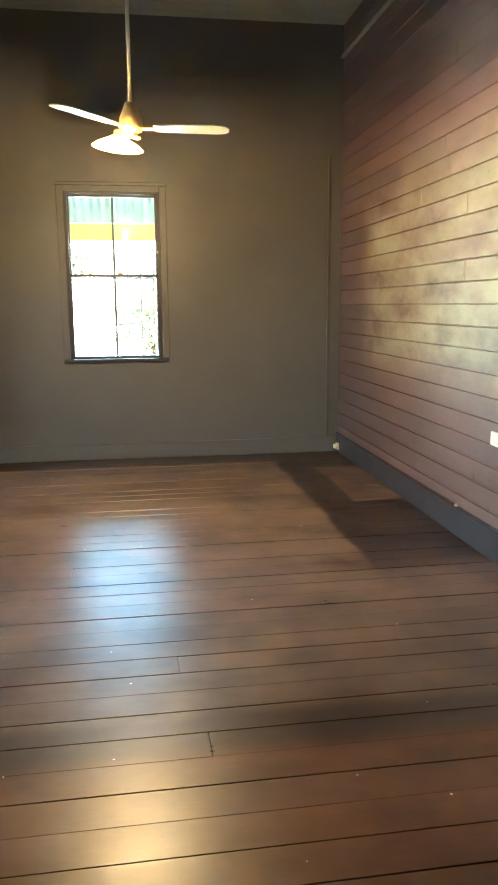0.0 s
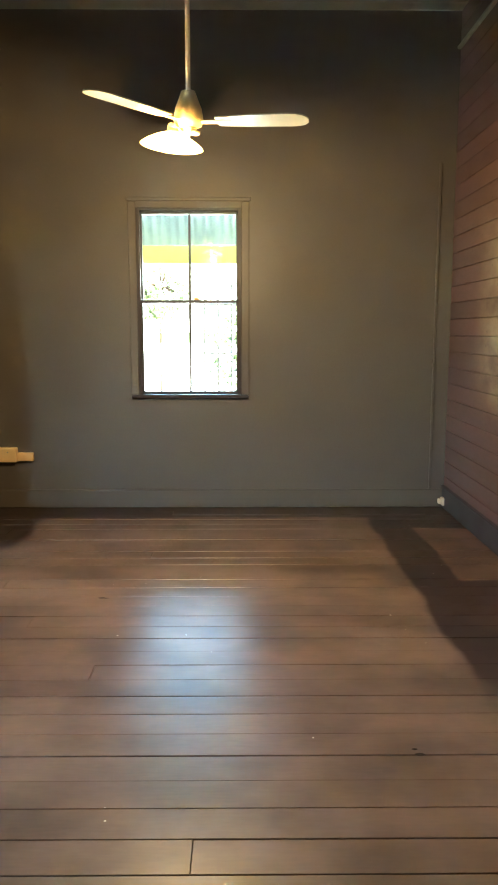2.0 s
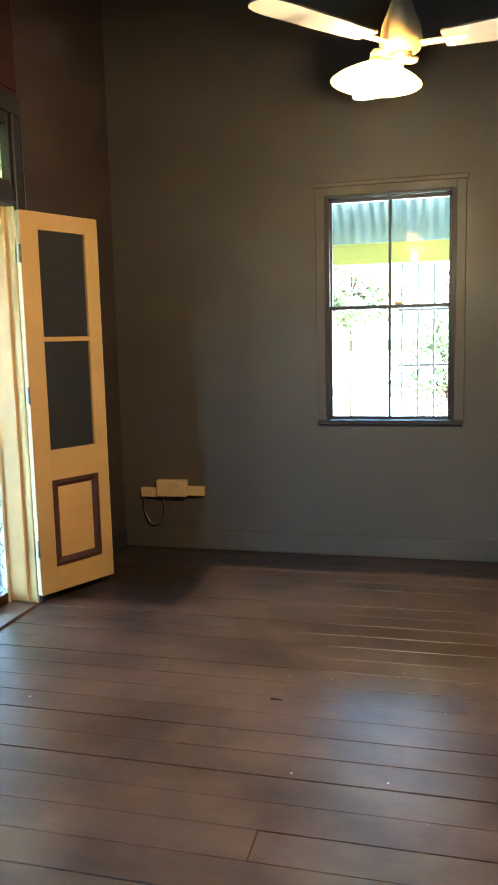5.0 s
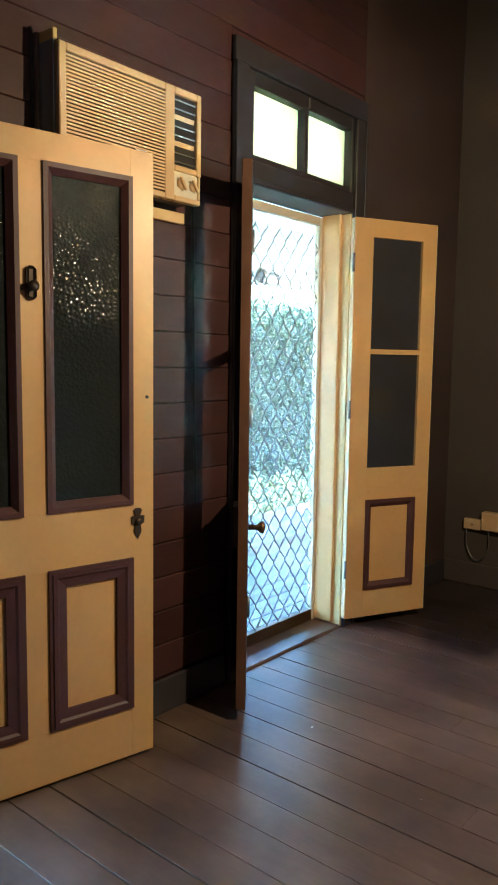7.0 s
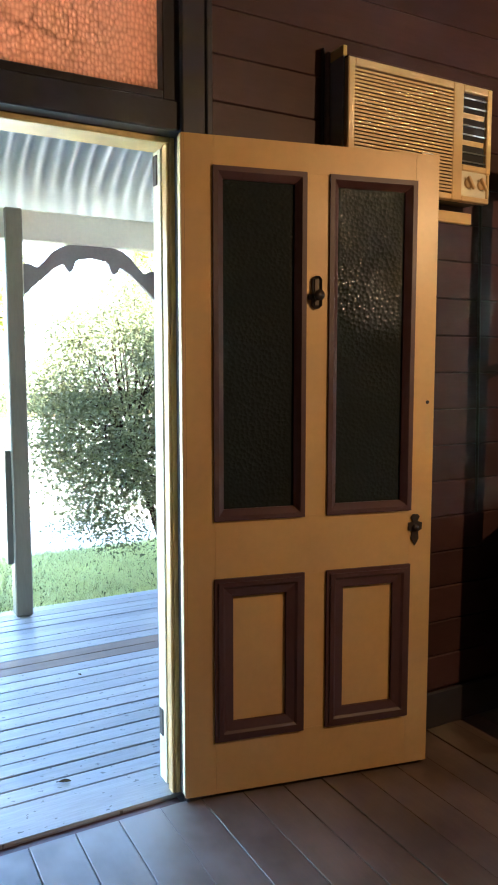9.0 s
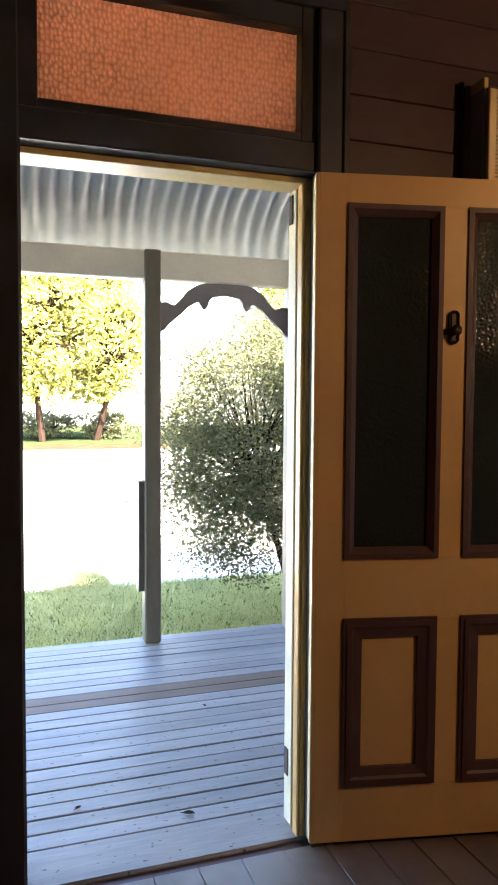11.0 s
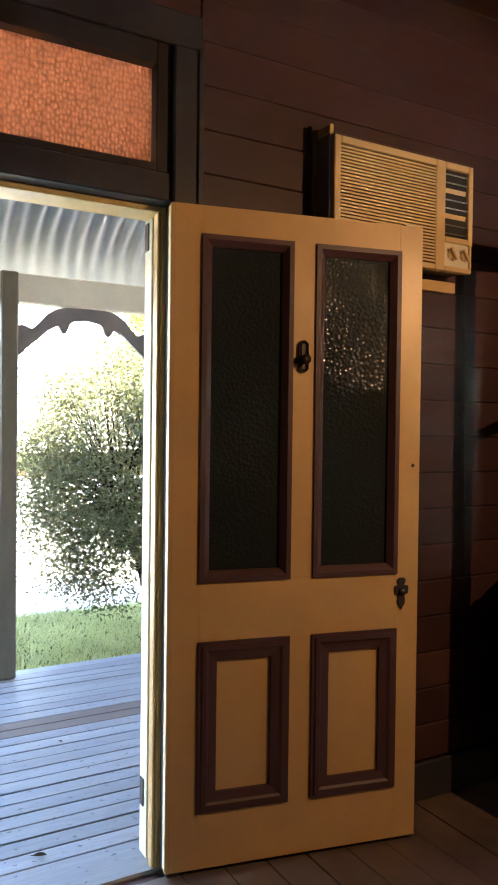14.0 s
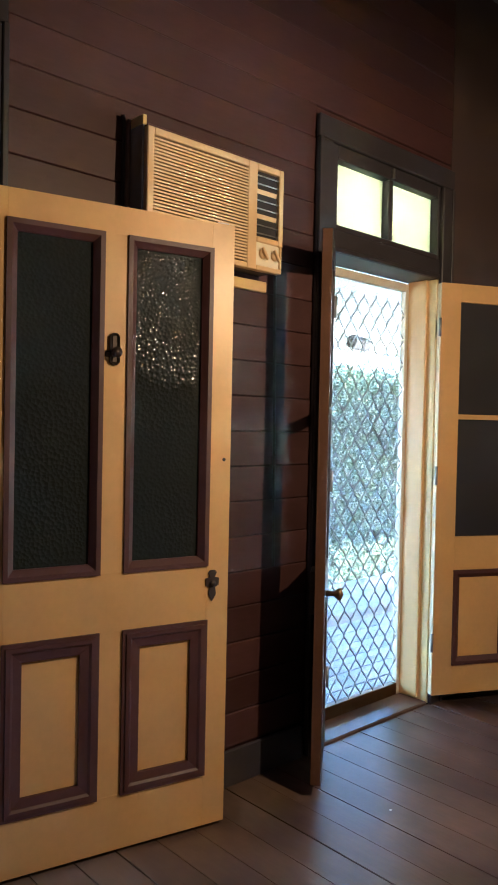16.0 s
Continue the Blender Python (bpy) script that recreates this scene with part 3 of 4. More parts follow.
# French door frame with a two-light transom
ff = thing("door_frame_french", "yellow painted frame with a two-pane transom", "door frame", kind="structure")
part("jamb", box(-T - 0.02, -0.004, FY1, FY1 + 0.03, 0, FZ, 0.003), M_JAMB, ff)
part("stop", box(-T, -0.05, FY1 - 0.02, FY1, 0.02, FZ, 0.003), M_YELLOW, ff)
part("jamb", box(-T - 0.02, -0.004, FY0 - 0.03, FY0, 0, FZ, 0.003), M_TRIM, ff)
part("head", box(-T - 0.02, 0.004, FY0 - 0.03, FY1 + 0.03, FZ, GZ0 - 0.025, 0.004), M_TRIM, ff)
part("drip_bead", box(0.004, 0.016, FY0, FY1, FZ, FZ + 0.02, 0.003), M_SKIRT, ff)
part("stile", box(-0.09, -0.002, FY0 - 0.03, 1.575, GZ0 - 0.025, 2.58, 0.003), M_TRIM, ff)
part("stile", box(-0.09, -0.002, 2.325, FY1 + 0.03, GZ0 - 0.025, 2.58, 0.003), M_TRIM, ff)
part("rail", box(-0.09, -0.002, 1.575, 2.325, GZ1, 2.58, 0.003), M_TRIM, ff)
part("rail", box(-0.09, -0.002, 1.575, 2.325, GZ0 - 0.025, GZ0, 0.003), M_TRIM, ff)
part("mullion", box(-0.085, -0.004, 1.935, 1.965, GZ0, GZ1, 0.003), M_TRIM, ff)
for a, b in ((1.573, 1.937), (1.963, 2.327)):
    pn = part("pane", box(-0.05, -0.046, a, b, GZ0 - 0.002, GZ1 + 0.002), M_FILM, ff, "pale yellow-green frosted glass")
part("latch", box(-0.002, 0.012, 1.943, 1.957, GZ1 + 0.005, GZ1 + 0.05, 0.002), M_STEEL, ff, "small steel fanlight catch")
part("threshold", box(-T - 0.03, 0.0, FY0, FY1, -0.05, 0.012, 0.006), M_FLOOR, ff, "worn brown timber sill")

# ---- sash window ----
wn = thing("window_1", "double-hung sash window with four clear panes in dark frame", "window", kind="structure")
gx0, gx1, gm, gmid = 1.45, 2.186, 1.82, 1.592
for a, b, c, d in ((WX0, gx0 - 0.0, WZ0, WZ1), (gx1, WX1, WZ0, WZ1)):
    part("box_frame", box(a, b, YW + 0.0, YW + T, c, d, 0.002), M_TRIM, wn)
part("head", box(gx0, gx1, YW, YW + T, 2.258, WZ1, 0.002), M_TRIM, wn)
part("window_sill", box(WX0, WX1, YW + 0.06, YW + T + 0.04, WZ0, 0.89, 0.004), M_TRIM, wn)
part("stool", box(WX0 - 0.05, WX1 + 0.05, YW - 0.03, YW + 0.06, WZ0 - 0.002, 0.885, 0.006), M_TRIM, wn)
part("architrave", box(WX0 - 0.055, WX0 + 0.004, YW - 0.009, YW, WZ0 + 0.03, WZ1 + 0.045, 0.004), M_DARK, wn)
part("architrave", box(WX1 - 0.004, WX1 + 0.055, YW - 0.009, YW, WZ0 + 0.03, WZ1 + 0.045, 0.004), M_DARK, wn)
part("architrave", box(WX0 - 0.065, WX1 + 0.065, YW - 0.012, YW, WZ1 + 0.045, WZ1 + 0.075, 0.004), M_DARK, wn)


def sash(parent, z0, z1, y, name):
    s = new(name)
    s.parent = parent
    part("stile", box(gx0 - 0.002, gx0 + 0.012, y, y + 0.035, z0, z1, 0.002), M_TRIM, s)
    part("stile", box(gx1 - 0.012, gx1 + 0.002, y, y + 0.035, z0, z1, 0.002), M_TRIM, s)
    part("rail", box(gx0, gx1, y, y + 0.035, z0, z0 + 0.022, 0.002), M_TRIM, s)
    part("rail", box(gx0, gx1, y, y + 0.035, z1 - 0.02, z1, 0.002), M_TRIM, s)
    part("glazing_bar", box(gm - 0.009, gm + 0.009, y + 0.002, y + 0.033, z0 + 0.02, z1 - 0.02, 0.003), M_TRIM, s)
    for a, b in ((gx0 + 0.01, gm - 0.008), (gm + 0.008, gx1 - 0.01)):
        p = part("pane", box(a, b, y + 0.016, y + 0.02, z0 + 0.02, z1 - 0.018), M_CLEAR, s)
        p.visible_shadow = False


sash(wn, 0.89, gmid + 0.012, YW + 0.012, "lower_sash")
sash(wn, gmid - 0.012, 2.259, YW + 0.048, "upper_sash")
part("sash_lock", box(gm + 0.03, gm + 0.075, YW + 0.016, YW + 0.045, gmid + 0.012, gmid + 0.03, 0.003), M_BRASS, wn, "small brass sash lock")


# ---- doors ----
def panel_door():
    """Four-panel front door: two tall pebbled panes above, two moulded panels below. Local x is its face, y its width from the hinge."""
    W, H, D = 0.845, 2.03, 0.04
    t = thing("front_door", "open mustard-yellow panelled door with two pebbled glass panes", "door",
              pose(0.02, 0.0, 0.015, 0, 0, -math.degrees(math.atan2(0.178, 0.828))), kind="structure")
    t.name = "door_1"
    tall = [(0.098, 0.386, 0.886, 1.94), (0.47, 0.762, 0.886, 1.94)]
    low = [(0.098, 0.386, 0.178, 0.697), (0.47, 0.762, 0.178, 0.697)]
    for nm, b in (("stile", (0, 0.098, 0, H)), ("stile", (0.762, W, 0, H)), ("rail", (0.098, 0.762, 0, 0.178)), ("rail", (0.098, 0.762, 0.697, 0.886)),
                  ("rail", (0.098, 0.762, 1.94, H)), ("muntin", (0.386, 0.47, 0.178, 0.697)), ("muntin", (0.386, 0.47, 0.886, 1.94))):
        part(nm, box(-D, 0, b[0], b[1], b[2], b[3], 0.0006), M_YELLOW, t)
    part("hinge_edge", box(-D + 0.002, -0.001, -0.003, 0.0, 0.003, H - 0.003), M_CREAMEDGE, t, "pale cream painted door edge")
    for a, b, c, d in tall:
        part("glazing_bead", ring(a - 0.004, b + 0.004, c - 0.004, d + 0.004, 0.034, -D, 0.007, 0.018), M_MAROON, t, "maroon glazing moulding")
        p = part("pane", box(-0.024, -0.018, a + 0.02, b - 0.02, c + 0.02, d - 0.02), M_PEBBLE, t, "dark pebbled textured glass")
    for a, b, c, d in low:
        mo = part("moulding", ring(a - 0.004, b + 0.004, c - 0.004, d + 0.004, 0.06, -D, 0.008, 0.006), M_MAROON, t, "maroon bolection moulding")
        part("bead", ring(a + 0.008, b - 0.008, c + 0.008, d - 0.008, 0.03, 0.0, 0.0125, 0.012), M_MAROON, mo)
        part("panel", box(-0.03, -0.009, a + 0.03, b - 0.03, c + 0.03, d - 0.03, 0.002), M_YELLOW, t)
    lk = part("latch_plate", box(0, 0.006, 0.408, 0.44, 1.535, 1.635, 0.01), M_IRONMONGERY, t, "dark iron rim latch plate")
    part("knob", cyl((0.006, 0.424, 1.575), (0.03, 0.424, 1.575), 0.013, 0.017), M_IRONMONGERY, lk, smooth=True)
    part("knob", box(0.004, 0.012, 0.392, 0.42, 1.56, 1.578, 0.003), M_IRONMONGERY, lk)
    ke = bmesh.new()
    half = [(0.008, 0.05), (0.016, 0.042), (0.009, 0.026), (0.025, 0.022), (0.024, -0.002), (0.011, -0.008), (0.014, -0.032), (0.006, -0.046)]
    out = half + [(0, -0.056)] + [(-a, b) for a, b in reversed(half)]
    f = ke.faces.new([ke.verts.new((0.001, 0.783 + a, 0.818 + b)) for a, b in out])
    ext = bmesh.ops.extrude_face_region(ke, geom=[f])
    bmesh.ops.translate(ke, verts=[v for v in ext["geom"] if isinstance(v, bmesh.types.BMVert)], vec=(0.004, 0, 0))
    bmesh.ops.recalc_face_normals(ke, faces=ke.faces)
    es = part("keyhole_plate", ke, M_IRONMONGERY, t, "dark shaped escutcheon plate")
    part("keyhole_cover", cyl((0.004, 0.783, 0.823), (0.012, 0.783, 0.823), 0.011), M_IRONMONGERY, es, smooth=True)
    part("bolt_hole", cyl((-0.001, 0.82, 1.24), (0.002, 0.82, 1.24), 0.006), M_BLACK, t)
    part("strike", box(-0.03, -0.004, 0.78, 0.825, H, H + 0.006, 0.002), M_STEEL, t, "small steel catch on the top edge")
    return t


panel_door()


def french_leaf(name, hinge, free, side):
    """A narrow French leaf; local y runs from the hinge, local x is the face that shows when it stands open."""
    dx, dy = free[0] - hinge[0], free[1] - hinge[1]
    W, H, D, Z = math.hypot(dx, dy), 2.045, 0.038, 0.05
    t = thing(name, "open narrow mustard-yellow French door leaf with dark panels" if side > 0 else "open narrow French door leaf standing edge-on, dark painted", "door",
              pose(hinge[0], hinge[1], Z, 0, 0, -math.degrees(math.atan2(dx, dy))), kind="structure")
    paint = M_YELLOW if side > 0 else M_TRIM
    s = side
    a, b = 0.108, W - 0.085
    for nm, q in (("stile", (0, a, 0, H)), ("stile", (b, W, 0, H)), ("rail", (a, b, 0, 0.15)), ("rail", (a, b, 0.62, 0.79)), ("rail", (a, b, 1.375, 1.4)), ("rail", (a, b, 1.955, H))):
        part(nm, box(-s * D, 0, q[0], q[1], q[2], q[3], 0.0006), paint, t)
    for c, d in ((0.79, 1.375), (1.4, 1.955)):
        p = part("pane", box(-s * 0.022, -s * 0.018, a, b, c, d), M_SCREEN if s > 0 else M_CLEAR, t, "dark blanked pane" if s > 0 else "clear glass pane")
        p.visible_shadow = s > 0
    part("moulding", ring(a - 0.004, b + 0.004, 0.146, 0.624, 0.04, -D if s > 0 else -0.0, 0.008 if s > 0 else D, 0.014), M_MAROON, t, "maroon panel moulding")
    part("panel", box(-s * 0.03, -s * 0.008, a + 0.02, b - 0.02, 0.17, 0.6), paint, t)
    part("edge", box(-s * D + s * 0.002, -s * 0.001, -0.003, 0, 0.003, H - 0.003), M_CREAMEDGE, t, "pale painted edge")
    part("edge", box(-s * D + s * 0.002, -s * 0.001, W, W + 0.003, 0.003, H - 0.003), M_CREAMEDGE if s > 0 else M_OAK, t, "brown worn edge")
    for zz in (0.22, 1.05, 1.78):
        part("hinge", cyl((0.004 * s, -0.008, zz), (0.004 * s, -0.008, zz + 0.09), 0.007), M_STEEL, t, "steel butt hinge", True)
    return t


leaf = french_leaf("door_2", (0.03, FY1 - 0.006), (0.249, 2.772), 1)
leaf = french_leaf("door_3", (0.034, FY0 + 0.006), (0.302, 1.206), -1)
kb = part("knob", lathe([(0.0, 0.0), (0.012, 0.0), (0.009, 0.03), (0.022, 0.045), (0.024, 0.058), (0.0, 0.066)], 16, pose(-0.002, 0.36, 0.7, 0, -90, 0)), M_BRASS, leaf, "dark turned door knob", True)
part("rim_lock", box(0.038, 0.058, 0.25, 0.375, 0.62, 0.78, 0.003), M_IRONMONGERY, leaf, "dark rim lock case")


def security_door():
    t = thing("door_4", "closed security screen door with diamond wire grille", "screen door", pose(-T - 0.01, FY0, 0.012), kind="structure")
    W, H = FY1 - FY0, FZ - 0.02
    for q in ((0, 0.04, 0, H), (W - 0.04, W, 0, H), (0.04, W - 0.04, 0, 0.06), (0.04, W - 0.04, H - 0.04, H)):
        part("frame", box(-0.02, 0.012, *q, 0.002), M_BRASS if q[3] < 0.1 else M_BEAM, t)
    bm = bmesh.new()
    cw, ch = 0.0913, 0.125
    nc, nr = 8, int((H - 0.1) / (ch / 2))
    for c in range(nc * 2 + 1):
        flip = c % 2
        pts = []
        for r in range(nr + 1):
            yy = 0.04 + (c // 2) * cw + cw * 0.5 * ((r + flip) % 2) + (cw * 0.5 if flip else 0)
            for dz in (-0.006, 0.006):
                pts.append((0, min(W - 0.04, yy), min(H - 0.04, 0.06 + r * ch / 2 + dz)))
        for p, q in zip(pts, pts[1:]):
            if p[1] == q[1] == W - 0.04:
                continue
            d = Vector(q) - Vector(p)
            if d.length < 1e-4:
                continue
            s = d.cross(Vector((1, 0, 0))).normalized() * 0.0024
            vs = [bm.verts.new(Vector(v) + o) for v in (p, q) for o in (s + Vector((0.002, 0, 0)), -s + Vector((0.002, 0, 0)), -s - Vector((0.002, 0, 0)), s - Vector((0.002, 0, 0)))]
            for i in range(4):
                bm.faces.new((vs[i], vs[(i + 1) % 4], vs[4 + (i + 1) % 4], vs[4 + i]))
    part("grille", bm, M_WIRE, t, "grey diamond wire grille")
    part("insect_screen", box(-0.016, -0.0145, 0.03, W - 0.03, 0.05, H - 0.03), M_FLY, t, "fine grey insect screen behind the grille")
    part("lock_box", box(0.012, 0.03, 0.006, 0.036, 0.95, 1.1, 0.004), M_BLACK, t)
    return t


security_door()


# ---- air conditioner ----
def air_conditioner():
    t = thing("air_conditioner", "cream window air conditioner set in a timber sleeve", "air conditioner", pose(0, 0, 0))
    y0, y1, z0, z1, xf = 0.522, 1.135, 1.938, 2.322, 0.118
    sl = part("sleeve", box(0.001, 0.014, 0.497, 0.505, 1.9, 2.378, 0.002), M_TRIM, t, "dark timber sleeve frame")
    part("sleeve_edge", box(0.001, 0.1, 0.531, 1.14, 2.326, 2.336, 0.002), M_MAROON, sl)
    part("sleeve_edge", box(0.001, 0.03, 0.5052, 0.5145, 1.9, 2.36, 0.001), M_MAUVE, sl)
    part("sleeve_side", box(0.001, 0.098, 0.5147, 0.5215, 1.9, 2.328, 0.001), M_SLEEVE, sl, "blue-black painted side board")
    part("sleeve_cap", box(0.001, 0.098, 0.5147, 0.53, 2.329, 2.36, 0.002), M_JAMB, sl, "bare tan timber cap")
    part("sleeve_rail", box(0.001, 0.02, 0.72, 1.15, 1.885, 1.925, 0.003), M_YELLOW, sl, "bare orange timber rail")
    part("body", box(0.001, xf - 0.014, y0 + 0.004, y1 - 0.012, z0 + 0.006, z1 - 0.006, 0.004), M_BLACK, t, "dark metal casing")
    gy0, gy1 = y0 + 0.026, y0 + 0.435
    ly0, ly1, lz0 = y0 + 0.48, y1 - 0.022, z0 + 0.122
    for q in ((y0, gy0, z0, z1), (gy1, ly0, z0, z1), (ly1, y1, z0 + 0.1, z1), (gy0, gy1, z1 - 0.024, z1), (gy0, gy1, z0, z0 + 0.02), (ly0, ly1, z1 - 0.024, z1), (ly0, ly1, lz0 - 0.02, lz0), (ly0, y1 - 0.004, z0, z0 + 0.018), (ly1 + 0.008, y1 - 0.004, z0 + 0.018, z0 + 0.1)):
        part("fascia", box(xf - 0.03, xf, *q, 0.003), M_CREAM, t)
    n = 30
    for i in range(n):
        z = z0 + 0.024 + (z1 - z0 - 0.052) * (i + 0.5) / n
        part("slat", box(xf - 0.02, xf - 0.002, gy0, gy1, z - 0.0042, z + 0.0026), M_CREAM, t)
    for i in range(8):
        z = lz0 + (z1 - 0.024 - lz0) * (i + 0.5) / 8
        wide = i in (2, 5)
        b = box(-0.011, 0.009, ly0, ly1 - (0.012 if wide else 0), -0.0022, 0.0022)
        if wide:
            b.free()
            b = box(-0.002, 0.002, ly0 + 0.002, ly1 - 0.004, -0.01, 0.01, 0.001)
        o = part("louvre", b, M_CREAM if wide else M_STEEL, t)
        o.matrix_basis = pose(xf - 0.014, 0, z, 0, 18, 0)
    for i in range(4):
        part("vane", box(xf - 0.03, xf - 0.026, ly0 + 0.012 + i * 0.034, ly0 + 0.016 + i * 0.034, lz0, z1 - 0.024), M_STEEL, t)
    cp = part("control_panel", box(xf - 0.024, xf - 0.008, ly0, ly1 + 0.008, z0 + 0.018, lz0 - 0.02), M_BEAM, t, "beige control panel with two knobs")
    for yy in (ly0 + 0.035, ly0 + 0.095):
        k = part("knob", cyl((xf - 0.008, yy, z0 + 0.062), (xf + 0.002, yy, z0 + 0.062), 0.017), M_CREAM, cp, smooth=True)
        g = part("pointer", box(0, 0.012, -0.005, 0.005, -0.024, 0.024, 0.002), M_CREAM, k)
        g.matrix_basis = pose(xf + 0.002, yy, z0 + 0.062, 35, 0, 0)
    part("power_cable", cyl((0.012, 1.2, 1.98), (0.012, 1.225, 0.82), 0.006), M_IRONMONGERY, t, "dark cable down the wall", True)
    return t


air_conditioner()


# ---- small fittings in the room ----
def power_box():
    t = thing("power_box", "cream plastic cable trunking box low on the wall", "power box", pose(0.021, YW, 0.005))
    part("cover", box(0.237, 0.45, -0.055, 0, 0.36, 0.475, 0.006), M_CREAM, t)
    part("trunking", box(0.117, 0.237, -0.035, 0, 0.352, 0.418, 0.004), M_CREAM, t)
    part("trunking", box(0.45, 0.573, -0.035, 0, 0.367, 0.432, 0.004), M_CREAM, t)
    part("screw", cyl((0.385, -0.055, 0.44), (0.385, -0.058, 0.44), 0.006, seg=8), M_STEEL, t)
    part("screw", cyl((0.175, -0.035, 0.385), (0.175, -0.038, 0.385), 0.005, seg=8), M_STEEL, t)
    cu = bpy.data.curves.new("cord", "CURVE")
    cu.dimensions, cu.bevel_depth = "3D", 0.004
    sp = cu.splines.new("BEZIER")
    pts = [(0.13, -0.02, 0.355), (0.15, -0.025, 0.22), (0.21, -0.03, 0.165), (0.27, -0.025, 0.22), (0.275, -0.02, 0.36)]
    sp.bezier_points.add(len(pts) - 1)
    for bp, p in zip(sp.bezier_points, pts):
        bp.co, bp.handle_left_type, bp.handle_right_type = p, "AUTO", "AUTO"
    cu.materials.append(M_STEEL)
    o = new("cord", cu)
    o.parent = t
    o["label"] = "thin grey cord looping below the box"
    return t


power_box()
t = thing("wall_socket", "small white plastic socket by the corner skirting", "socket", pose(XR - 0.018, 3.47, 0.03))
part("plate", box(-0.02, 0, -0.03, 0.03, 0, 0.06, 0.004), M_WHITE, t)
part("plug", box(-0.045, -0.02, -0.018, 0.018, 0.012, 0.05, 0.004), M_WHITE, t)


def wall_outlet():
    t = thing("power_outlet", "white plastic double power outlet on the board wall", "power outlet", pose(XR - 0.002, 0.5, 0.645))
    part("plate", box(-0.01, 0, -0.058, 0.058, -0.037, 0.037, 0.004), M_WHITE, t)
    for yy in (-0.03, 0.03):
        part("switch", box(-0.014, -0.01, yy - 0.007, yy + 0.007, 0.012, 0.026, 0.001), M_WHITE, t)
        for dy in (-0.008, 0.008):
            part("slot", box(-0.0106, -0.01, yy + dy - 0.001, yy + dy + 0.001, -0.02, -0.008), M_BLACK, t)


wall_outlet()


def floodlight():
    t = thing("floodlight", "dark metal floodlight fixed to the verandah beam", "floodlight", pose(-2.366, 4.53, 2.2))
    part("bracket", box(0, 0.05, -0.02, 0.02, -0.03, 0.03, 0.003), M_IRONMONGERY, t)
    hd = part("head", box(0, 0.11, -0.14, 0.1, -0.05, 0.05, 0.012), M_IRONMONGERY, t)
    hd.matrix_basis = pose(0.05, 0, -0.03, 0, 25, 0)
    part("conduit", cyl((0.012, 0.1, 0.0), (0.012, 0.75, -0.01), 0.009), M_BEAM, t, "thin cream conduit", True)


floodlight()


def ceiling_fan():
    t = thing("ceiling_fan", "white three-blade ceiling fan with a lit flared lamp shade", "ceiling fan", Matrix.Translation(HUB))
    part("canopy", lathe([(0.0, 0), (0.06, 0), (0.055, -0.05), (0.018, -0.09), (0.0, -0.09)], 24, Matrix.Translation((0, 0, ZC - HUB.z))), M_FAN, t, smooth=True)
    part("rod", cyl((0, 0, 0.05), (0, 0, ZC - HUB.z - 0.05), 0.0105), M_FAN, t, smooth=True)
    part("motor", lathe([(0.0, 0.13), (0.03, 0.13), (0.045, 0.09), (0.058, 0.06), (0.066, 0.01), (0.058, -0.012), (0.04, -0.02), (0.0, -0.022)], 28), M_FAN, t, smooth=True)
    for a in (-14, 106, 226):
        b = bmesh.new()
        out = [(0.13, -0.044), (0.14, -0.05), (0.27, -0.064), (0.45, -0.069), (0.49, -0.063), (0.515, -0.05), (0.53, -0.027), (0.535, 0.0), (0.53, 0.027), (0.515, 0.05), (0.49, 0.062), (0.45, 0.067), (0.27, 0.06), (0.14, 0.05), (0.13, 0.044)]
        f = b.faces.new([b.verts.new((x, y, 0.003)) for x, y in out])
        ext = bmesh.ops.extrude_face_region(b, geom=[f])
        bmesh.ops.translate(b, verts=[v for v in ext["geom"] if isinstance(v, bmesh.types.BMVert)], vec=(0, 0, -0.006))
        bmesh.ops.recalc_face_normals(b, faces=b.faces)
        o = part("blade", b, M_BLADE, t)
        o.matrix_basis = pose(0, 0, 0.005, 0, 2.5, 0) @ pose(0, 0, 0, 0, 0, a) @ pose(0, 0, 0, -6, 0, 0)
        arm = part("bracket", box(0.06, 0.2, -0.016, 0.016, -0.006, 0.0, 0.002), M_FAN, o)
    kit = part("light_kit", lathe([(0.0, -0.02), (0.036, -0.021), (0.034, -0.034), (0.02, -0.042), (0.0, -0.043)], 20), M_FAN, t, smooth=True)
    m = pose(-0.065, -0.01, -0.012, 0, 6, 0)
    prof = [(0.022, -0.012), (0.03, -0.03), (0.07, -0.048), (0.115, -0.072), (0.138, -0.088), (0.14, -0.091), (0.135, -0.089), (0.112, -0.075), (0.067, -0.052), (0.027, -0.034), (0.019, -0.016)]
    part("shade", lathe(prof, 32, m), M_SHADE, kit, "flared frosted glass lamp shade", True)
    part("shade_holder", lathe([(0.0, 0.006), (0.02, 0.006), (0.026, -0.004), (0.026, -0.02), (0.0, -0.022)], 18, m), M_FAN, kit, smooth=True)
    part("bulb", lathe([(0.0, -0.022), (0.012, -0.024), (0.015, -0.045), (0.026, -0.068), (0.028, -0.082), (0.02, -0.1), (0.0, -0.106)], 16, m), M_BULB, kit, "glowing warm bulb", True)
    part("pull_switch", lathe([(0.0, 0.0), (0.02, 0.002), (0.024, 0.012), (0.0, 0.02)], 14, pose(0.03, -0.02, -0.055)), M_FAN, kit, "small round switch housing", True)
    return t


ceiling_fan()


